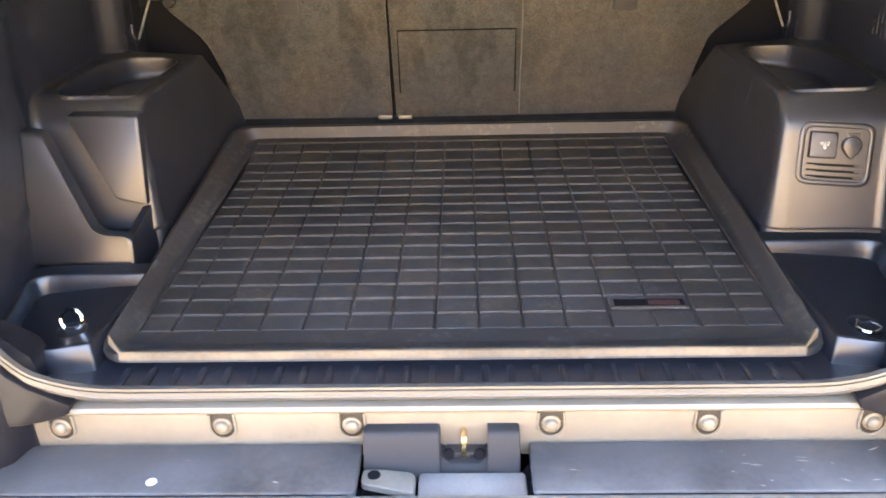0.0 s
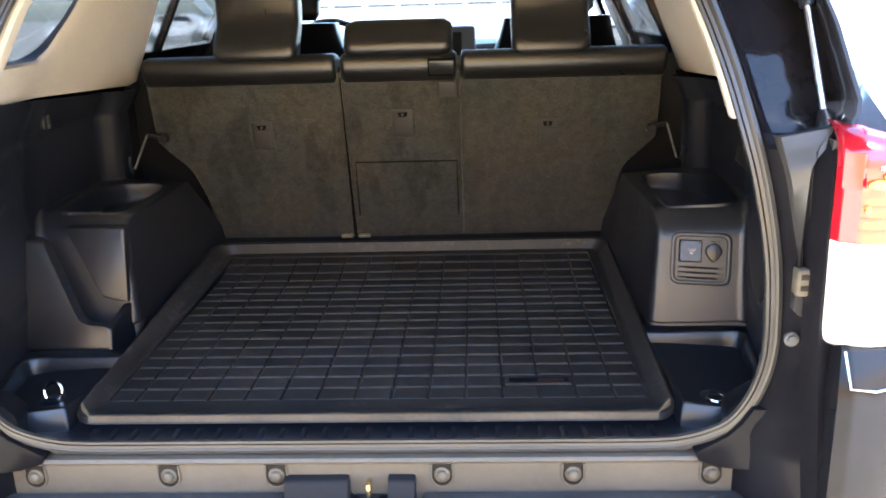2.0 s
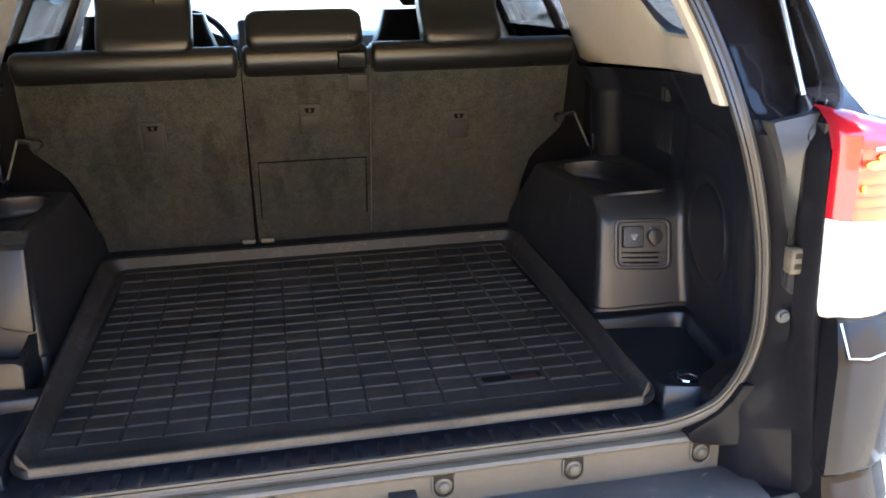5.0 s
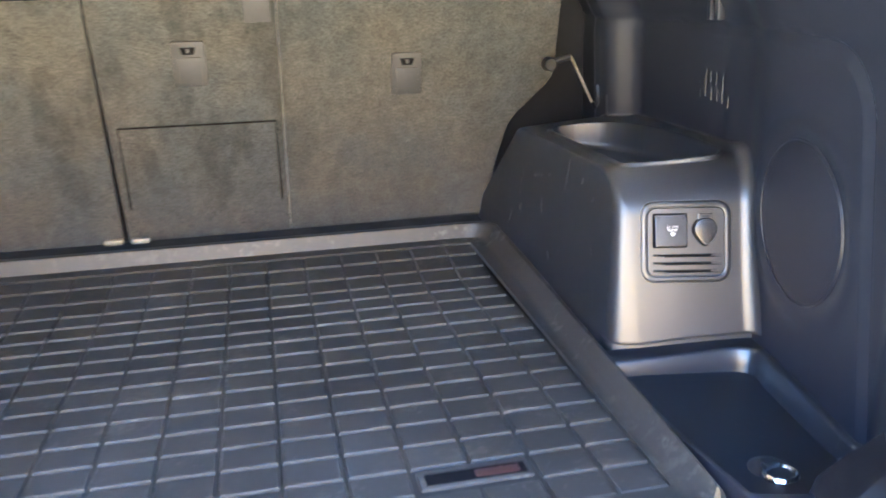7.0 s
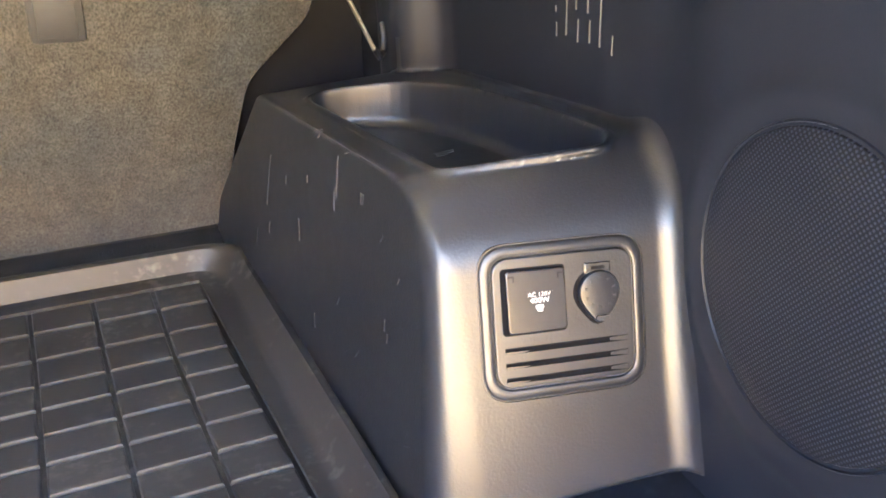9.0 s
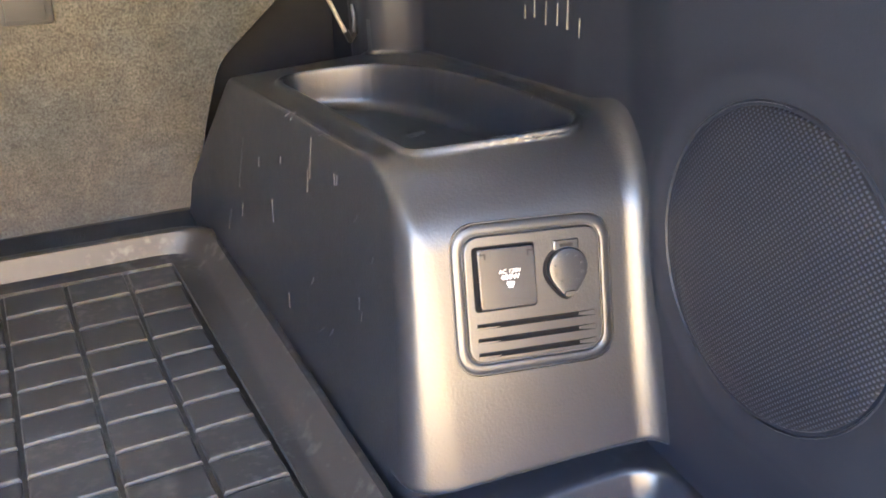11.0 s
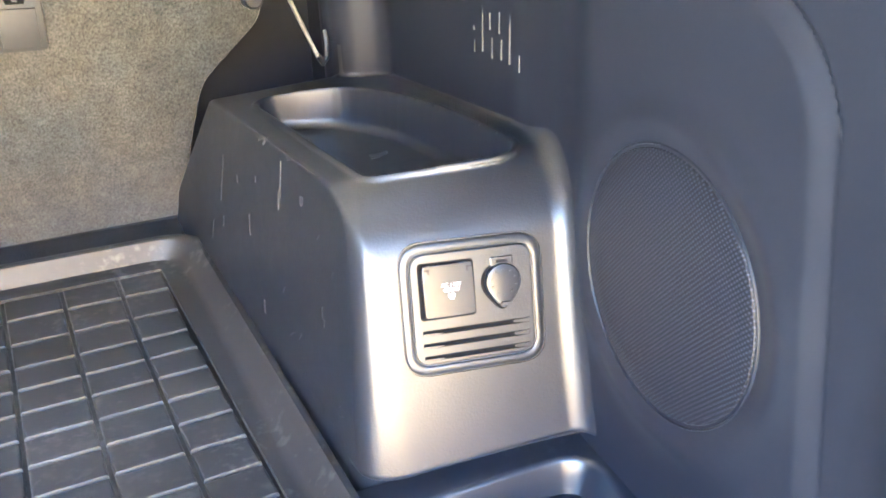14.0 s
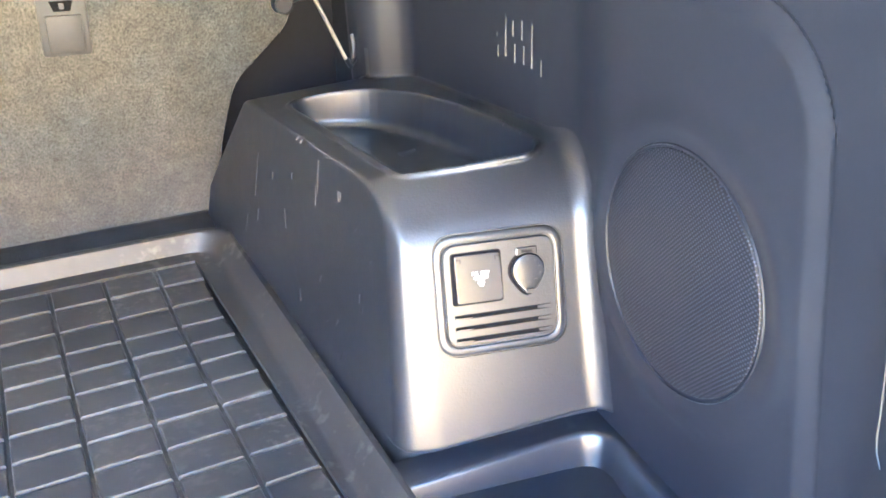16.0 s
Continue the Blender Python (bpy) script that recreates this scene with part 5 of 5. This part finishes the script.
for k in range(10):
    a = radians(20 + k * 36)
    part("cap_mark", loft([[face(lx + 0.0115 * math.cos(a) + p, lz + 0.0115 * math.sin(a) + q, w) for p, q in rrect(0.0022, 0.0016, 0.0004)] for w in (0.0066, 0.0071)]), PLASTIC, cap)
for k in range(3):
    z = -0.0205 - k * 0.0115
    s = part("slot", ring_loft([(rrect(0.099, 0.0046, 0.0006, 0.001, z, 2), 0.0009), (rrect(0.099, 0.0046, 0.0006, 0.001, z, 2), 0.0016), (rrect(0.0985, 0.0042, 0.0006, 0.001, z, 2), 0.0015)]), HOLE, outlet, "slot, its shade painted black")
    part("slot_fin", loft([[face(u, z + v, w) for u, v in ((0.036, -0.0008), (0.050, -0.0020), (0.050, 0.0020), (0.036, 0.0012))] for w in (0.0014, 0.0022)]), PLASTIC, s, "wedge fin")
    part("slot_fin", loft([[face(u, z + v, w) for u, v in ((-0.048, -0.0022), (-0.034, -0.0020), (-0.030, -0.0010), (-0.048, -0.0006))] for w in (0.0014, 0.0020)]), PLASTIC, s, "wedge fin")

# ---- speaker ----
SP_Y, SP_Z = 0.2148, 1.0511
slope = math.atan(0.149)
SPK = Matrix.Translation((wall_x(SP_Y, SP_Z) - 0.001, SP_Y, SP_Z)) @ Matrix.Rotation(-slope, 4, "Z") @ Matrix.Rotation(radians(-92.3), 4, "Y")
MESH = bpy.data.materials.new("speaker mesh")
MESH.use_nodes = True
mn, ml = MESH.node_tree.nodes, MESH.node_tree.links
mb = mn["Principled BSDF"]
tc = mn.new("ShaderNodeTexCoord")
vo = mn.new("ShaderNodeTexVoronoi")
vo.inputs["Scale"].default_value, vo.inputs["Randomness"].default_value = 330, 0.0
shear = mn.new("ShaderNodeMapping")
shear.inputs["Rotation"].default_value = (0, 0, radians(45))
ml.new(tc.outputs["Object"], shear.inputs["Vector"])
flat = mn.new("ShaderNodeVectorMath")
flat.operation = "MULTIPLY"
flat.inputs[1].default_value = (1, 1, 0)
ml.new(shear.outputs["Vector"], flat.inputs[0])
ml.new(flat.outputs["Vector"], vo.inputs["Vector"])
hole = mn.new("ShaderNodeMapRange")
hole.inputs["From Min"].default_value, hole.inputs["From Max"].default_value = 0.36, 0.20
ml.new(vo.outputs["Distance"], hole.inputs["Value"])
mixc = mn.new("ShaderNodeMix")
mixc.data_type = "RGBA"
mixc.inputs["A"].default_value, mixc.inputs["B"].default_value = (0.0032, 0.0036, 0.0060, 1), (0.022, 0.025, 0.036, 1)
ml.new(hole.outputs["Result"], mixc.inputs["Factor"])
ml.new(mixc.outputs["Result"], mb.inputs["Base Color"])
mbump = mn.new("ShaderNodeBump")
mbump.inputs["Strength"].default_value, mbump.inputs["Distance"].default_value = 0.35, 0.0006
ml.new(hole.outputs["Result"], mbump.inputs["Height"])
ml.new(mbump.outputs["Normal"], mb.inputs["Normal"])
mb.inputs["Roughness"].default_value = 0.45
mb.inputs["Specular IOR Level"].default_value = 0.16
speaker = thing("speaker", "round black speaker grille set into the side trim", "speaker")
grille = part("grille", lathe([(0.0, 0.0042), (0.03, 0.0041), (0.06, 0.0037), (0.085, 0.0030), (0.100, 0.0018), (0.1045, 0.0004), (0.106, -0.002), (0.0, -0.003)], None, 64), MESH, speaker, "black perforated grille")
part("rim", lathe([(0.106, -0.004), (0.1095, -0.004), (0.1092, 0.0000), (0.1086, 0.0008), (0.1080, 0.0008), (0.1072, -0.001)], None, 72), WALLP, speaker, "thin raised rim")
speaker.matrix_world = SPK

# vent slits in the right trim
vent = thing("vent", "group of upright slits in black side trim", "vent")
for y, z0, z1 in ((0.577, 1.169, 1.182), (0.578, 1.192, 1.197), (0.560, 1.172, 1.221), (0.542, 1.167, 1.188), (0.545, 1.196, 1.213), (0.524, 1.168, 1.188), (0.527, 1.194, 1.215), (0.508, 1.166, 1.219), (0.4885, 1.161, 1.178)):
    x = wall_x(y, (z0 + z1) / 2)
    part("slit", box(x - 0.0009, x + 0.004, y - 0.0008, y + 0.0008, z0, z1, 0.0003, 1), PLASTIC, vent, "thin raised slit edge")
for side in (1, -1):
    hook = thing("bag_hook", "small black plastic bag hook on the side trim", "hook", "bag hooks")
    for dy in (0.0, 0.022):
        x = wall_x(0.50 + dy, 1.315)
        part("hook_bar", box(min(side * (x - 0.008), side * (x + 0.005)), max(side * (x - 0.008), side * (x + 0.005)), 0.496 + dy, 0.508 + dy, 1.295, 1.335, 0.002), SMOOTH, hook)


# ---- tie-down rings ----
def tie_down(x, y, tilt, turn):
    ring_ob = thing("tie_down_ring", "chrome tie-down ring on a black base", "tie-down ring", "tie-down rings")
    bm = sweep([Vector((0.0185 * math.cos(a), 0, 0.017 + 0.0185 * math.sin(a))) for a in span(0, 2 * math.pi * 27 / 28, 28)], circle(0.0034, 8), up=(0, 1, 0), closed=True)
    m = Matrix.Translation((x, y, 0.8035)) @ Matrix.Rotation(radians(turn), 4, "Z")
    part("ring", moved(bm, m @ Matrix.Rotation(radians(tilt), 4, "X")), CHROME, ring_ob, "chrome ring")
    part("base", lathe([(0, -0.006), (0.027, -0.006), (0.026, 0.0), (0.018, 0.003), (0.0, 0.003)], m, 24), SMOOTH, ring_ob)
    part("clip", moved(box(-0.010, 0.010, -0.006, 0.006, 0.0, 0.008, 0.002), m), SMOOTH, ring_ob)


tie_down(-0.660, 0.066, -20, 0)
tie_down(0.668, 0.060, 84, 8)

# ---- left storage pocket ----
pocket = thing("storage_pocket", "black plastic side storage pocket with a slanted opening", "storage pocket")


def pocket_at(u, z, w):
    return Vector((u, 0.297 + 0.25 * (z - 0.95) - 0.16 * (abs(u) - 0.61) - w, z))


out = [(-0.808, 0.838), (-0.618, 0.822), (-0.619, 0.874), (-0.684, 0.884), (-0.760, 1.074), (-0.799, 1.081)]
part("pocket_front", prism(rounded([Vector((*p, 0)) for p in out], [0.003, 0.004, 0.010, 0.024, 0.016, 0.004], 5), lambda u, v, w: pocket_at(u, v, -0.03 + w), 0.03, 0.010), PLASTIC, pocket, "pocket front panel")
back = [(-0.757, 1.078), (-0.678, 0.912), (-0.622, 0.896), (-0.624, 1.070)]
part("pocket_back", prism(rounded([Vector((*p, 0)) for p in back], [0.006, 0.008, 0.004, 0.006], 5), lambda u, v, w: Vector((u, 0.432 + 0.22 * (v - 0.94) - 0.16 * (abs(u) - 0.62) - w, v)), 0.038, 0.004), PLASTIC, pocket, "raised pocket back panel")
part("pocket_side", loft([[Vector((x, y, z)) for y, z in ((0.272, 0.80), (0.272, 0.824), (0.284, 0.872), (0.40, 0.892), (0.40, 0.80))] for x in (-0.636, -0.621)]), PLASTIC, pocket, "pocket side wall")
part("pocket_foot", box(-0.82, -0.622, 0.268, 0.40, 0.79, 0.828, 0.004), PLASTIC, pocket)

# Pale line that paints the rim's highlight together with its scratches.
part("pale_edge", sweep([(0.6223 + 0.0003 * math.sin(40 * y), y, 1.0846) for y in span(0.50, 0.80, 24)], circle(0.0008, 6)), SCUFF, cover_r, "pale edge line of the housing cover, scratches and painted highlight")
# scratches on the housing cover's inner side and in its tray: place, length, lean, width
for y, z, length, tilt, wide in ((0.835, 0.992, 0.066, 13, 0.9), (0.887, 0.905, 0.032, 20, 0.7), (0.603, 1.053, 0.040, 1, 0.8), (0.609, 1.030, 0.022, -4, 0.6), (0.542, 1.049, 0.010, -8, 1.0), (0.5365, 1.050, 0.009, 4, 0.8),
                                 (0.714, 0.968, 0.024, -12, 1.5), (0.492, 1.029, 0.009, 40, 1.0), (0.477, 0.958, 0.010, 0, 1.1), (0.470, 0.949, 0.008, 5, 0.8), (0.425, 0.884, 0.010, 50, 1.0), (0.419, 0.876, 0.012, 65, 0.8), (0.588, 0.936, 0.010, 30, 0.7),
                                 (0.655, 0.888, 0.016, -12, 0.8), (0.535, 0.905, 0.012, 40, 0.7), (0.560, 0.897, 0.014, 50, 0.6), (0.83, 0.935, 0.016, 8, 0.7), (0.765, 1.010, 0.010, 0, 0.6), (0.455, 1.005, 0.006, 20, 0.7), (0.690, 1.030, 0.008, 5, 0.6), (0.52, 0.870, 0.010, 30, 0.7)):
    x = 0.597 + 0.098 * (z - 0.832) - 0.0005
    part("scratch", moved(box(0.0, 0.0010, -0.00030 * wide, 0.00030 * wide, -length / 2, length / 2), Matrix.Translation((x, y, z)) @ Matrix.Rotation(radians(tilt), 4, "X") @ Matrix.Rotation(0.098, 4, "Y")), SCUFF, cover_r, "pale scratch")
for x, y, length, turn in ((0.752, 0.650, 0.026, 12), (0.751, 0.644, 0.022, 10), (0.744, 0.637, 0.016, 14), (0.700, 0.60, 0.010, -30)):
    part("scratch", moved(box(-length / 2, length / 2, -0.0003, 0.0003, -0.0006, 0.0003), pose(x, y, 1.0502, rz=turn)), SCUFF, cover_r, "pale scratch")
for y, tilt in ((0.668, 50), (0.656, 20), (0.575, 65)):
    part("scratch", moved(box(-0.0005, 0.0008, -0.0005, 0.0005, -0.005, 0.005), Matrix.Translation((0.6218, y, 1.083)) @ Matrix.Rotation(radians(tilt), 4, "X") @ Matrix.Rotation(0.5, 4, "Y")), SCUFF, cover_r, "pale scratch")

# ---- cabin ahead ----
def front_seat(x):
    s = thing("front_seat", "black leather front seat seen from behind", "seat", "front seats")
    rings = []
    for z in span(0.85, 1.50, 10):
        w = 0.25 - 0.05 * smoothstep(1.25, 1.50, z) ** 2
        y = 2.02 - 0.28 * (z - 0.85)
        rings.append([(p.x, p.y, z) for p in rounded([Vector((x - w, y - 0.06, 0)), Vector((x + w, y - 0.06, 0)), Vector((x + w, y + 0.09, 0)), Vector((x - w, y + 0.09, 0))], 0.04, 4)])
    part("backrest", loft(rings), LEATHER, s, "black leather backrest")
    headrest(s, x - 0.14, x + 0.14, 1.51, 1.70, 1.86, 0.05)
    part("cushion", box(x - 0.26, x + 0.26, 1.95, 2.45, 0.75, 0.92, 0.04, 3), LEATHER, s)
    part("seat_base", box(x - 0.22, x + 0.22, 1.98, 2.40, 0.45, 0.75, 0.02), DARK, s)


front_seat(-0.52)
front_seat(0.52)
dash = thing("dashboard", "dark dashboard with a grey centre screen", "dashboard")
part("dash_body", loft([[(x, y, z) for y, z in ((2.62, 0.7), (2.50, 0.95), (2.50, 1.32), (2.54, 1.375), (2.64, 1.395), (2.72, 1.385), (2.80, 1.30), (2.80, 0.7))] for x in span(-0.74, 0.74, 6)]), SMOOTH, dash)
part("centre_console", box(-0.235, 0.215, 2.47, 2.56, 0.95, 1.462, 0.02), SILVERP, dash, "centre console stack")
part("centre_screen", box(-0.165, 0.150, 2.455, 2.475, 1.33, 1.435, 0.006), DARK, dash, "dark centre screen")
part("instrument_hood", loft([[(x, 2.50 + 0.02 * k, z) for x, z in [(-0.45 + 0.19 * math.cos(a), 1.34 + 0.085 * math.sin(a)) for a in span(0, math.pi, 10)]] for k in (0, 6)]), SMOOTH, dash, "instrument hood")
wheel = thing("steering_wheel", "black leather steering wheel", "steering wheel")
WM = Matrix.Translation((-0.45, 2.36, 1.33)) @ Matrix.Rotation(radians(62), 4, "X")
part("rim", moved(sweep([Vector((0.19 * math.cos(a), 0.19 * math.sin(a), 0)) for a in span(0, 2 * math.pi * 39 / 40, 40)], circle(0.015, 8), closed=True), WM), LEATHER, wheel)
part("hub", moved(lathe([(0, -0.03), (0.07, -0.03), (0.065, 0.02), (0, 0.03)], None, 20), WM), SMOOTH, wheel)
for a in (0, 180, 270):
    part("spoke", moved(box(0.05, 0.185, -0.016, 0.016, -0.012, 0.006, 0.005), WM @ Matrix.Rotation(radians(a), 4, "Z")), SMOOTH, wheel)
for side in (-1, 1):
    structure("pillar_inner", sheet(lambda u, v: (side * (0.800 - (v - 1.38) * 0.48), 1.84 + u, v), (0, 0.13), span(1.30, 1.77, 4), lambda u, v: (side * 0.012, 0, 0)), BEIGE, "beige inner pillar trim")
    structure("door_trim", sheet(lambda u, v: (side * 0.82, u, v), (1.22, 1.9, 2.75), (0.45, 0.9, 1.40), lambda u, v: (side * 0.03, 0, 0)), PLASTIC, "black inner door trim")
part("front_wall", box(-0.9, 0.9, 2.95, 3.0, 0.4, 1.16), DARK, car, "dark bulkhead", smooth=False)
part("underbody", box(-0.88, 0.88, -0.1, 3.9, 0.38, 0.44), DARK, car, "dark underbody", smooth=False)
for x in (-0.80, 0.80):
    for y in (0.80, 3.30):
        road_wheel = part("wheel", lathe([(0.20, -0.12), (0.33, -0.125), (0.365, -0.10), (0.37, 0.0), (0.365, 0.10), (0.33, 0.125), (0.20, 0.12)], Matrix.Translation((x, y, 0.37)) @ Matrix.Rotation(radians(90), 4, "Y"), 36), TYRE, car, "black tyre")
        part("rim", lathe([(0.0, -0.06), (0.06, -0.085), (0.08, -0.07), (0.20, -0.09), (0.215, -0.11), (0.215, 0.11), (0.20, 0.09), (0.08, 0.07), (0.06, 0.085), (0.0, 0.06)], Matrix.Translation((x, y, 0.37)) @ Matrix.Rotation(radians(90), 4, "Y"), 30), STEEL, road_wheel, "grey alloy rim")
part("front_bumper", box(-0.90, 0.90, 3.90, 4.02, 0.42, 0.78, 0.05, 3), PAINT, car, "black front bumper")
part("grille", box(-0.52, 0.52, 3.92, 3.985, 0.79, 1.00, 0.02, 2), SMOOTH, car, "black radiator grille")
for x in (-0.72, 0.72):
    part("headlamp", box(x - 0.17, x + 0.17, 3.88, 3.97, 0.80, 0.99, 0.03, 3), LENS_WHITE, car, "clear headlamp")
mirror = thing("rear_view_mirror", "black rear-view mirror on the windscreen", "mirror")
part("mirror_shell", box(-0.12, 0.12, 2.30, 2.335, 1.60, 1.665, 0.012, 3), SMOOTH, mirror)


# ---- rail fence and parked cars beyond ----
fence = thing("fence", "long dark rail fence far across the lot", "fence")
part("rail", box(-16.0, 14.0, 59.96, 60.04, 1.53, 1.74, 0.02), DARK, fence, "dark top rail")
for k in range(13):
    part("post", box(-15.0 + 2.4 * k, -14.72 + 2.4 * k, 59.9, 60.1, 0.0, 1.84, 0.02), FENCEPOST, fence, "pale post")


def parked_car(x, y, turn=0.0):
    c = thing("parked_car", "white parked car in the sunlit lot ahead", "car", "parked cars")
    prof = [(-2.2, 0.35), (-2.25, 0.75), (-2.1, 0.95), (-1.3, 1.05), (-0.7, 1.45), (0.9, 1.48), (1.6, 1.1), (2.1, 0.95), (2.2, 0.4)]
    part("body", loft([[(u * (1 if abs(w) < 0.8 else 0.97), w, z) for u, z in prof] for w in (-0.88, -0.78, 0.78, 0.88)]), WHITECAR, c, "white car body", angle=25)
    for sx in (-1, 1):
        win = part("window", loft([[(u, sx * 0.885, z) for u, z in ((-0.95, 1.08), (-0.6, 1.38), (0.85, 1.41), (1.25, 1.10))], [(u, sx * 0.89, z) for u, z in ((-0.93, 1.09), (-0.6, 1.37), (0.85, 1.40), (1.22, 1.11))]]), DARK, c, "dark window")
        for u in (-1.35, 1.35):
            wh = part("wheel", lathe([(0, -0.1), (0.33, -0.1), (0.34, 0.0), (0.33, 0.1), (0, 0.1)], Matrix.Translation((u, sx * 0.84, 0.34)) @ Matrix.Rotation(radians(90), 4, "X"), 20), TYRE, c, "black tyre")
            part("rim", lathe([(0, -0.11), (0.2, -0.11), (0.2, 0.11), (0, 0.11)], Matrix.Translation((u, sx * 0.84, 0.34)) @ Matrix.Rotation(radians(90), 4, "X"), 14), STEEL, wh, "steel rim")
    c.matrix_world = pose(x, y, 0, 0, 0, turn)


for x, y in ((-16.5, 46.0), (-21.5, 46.2), (17.0, 46.0)):
    parked_car(x, y)
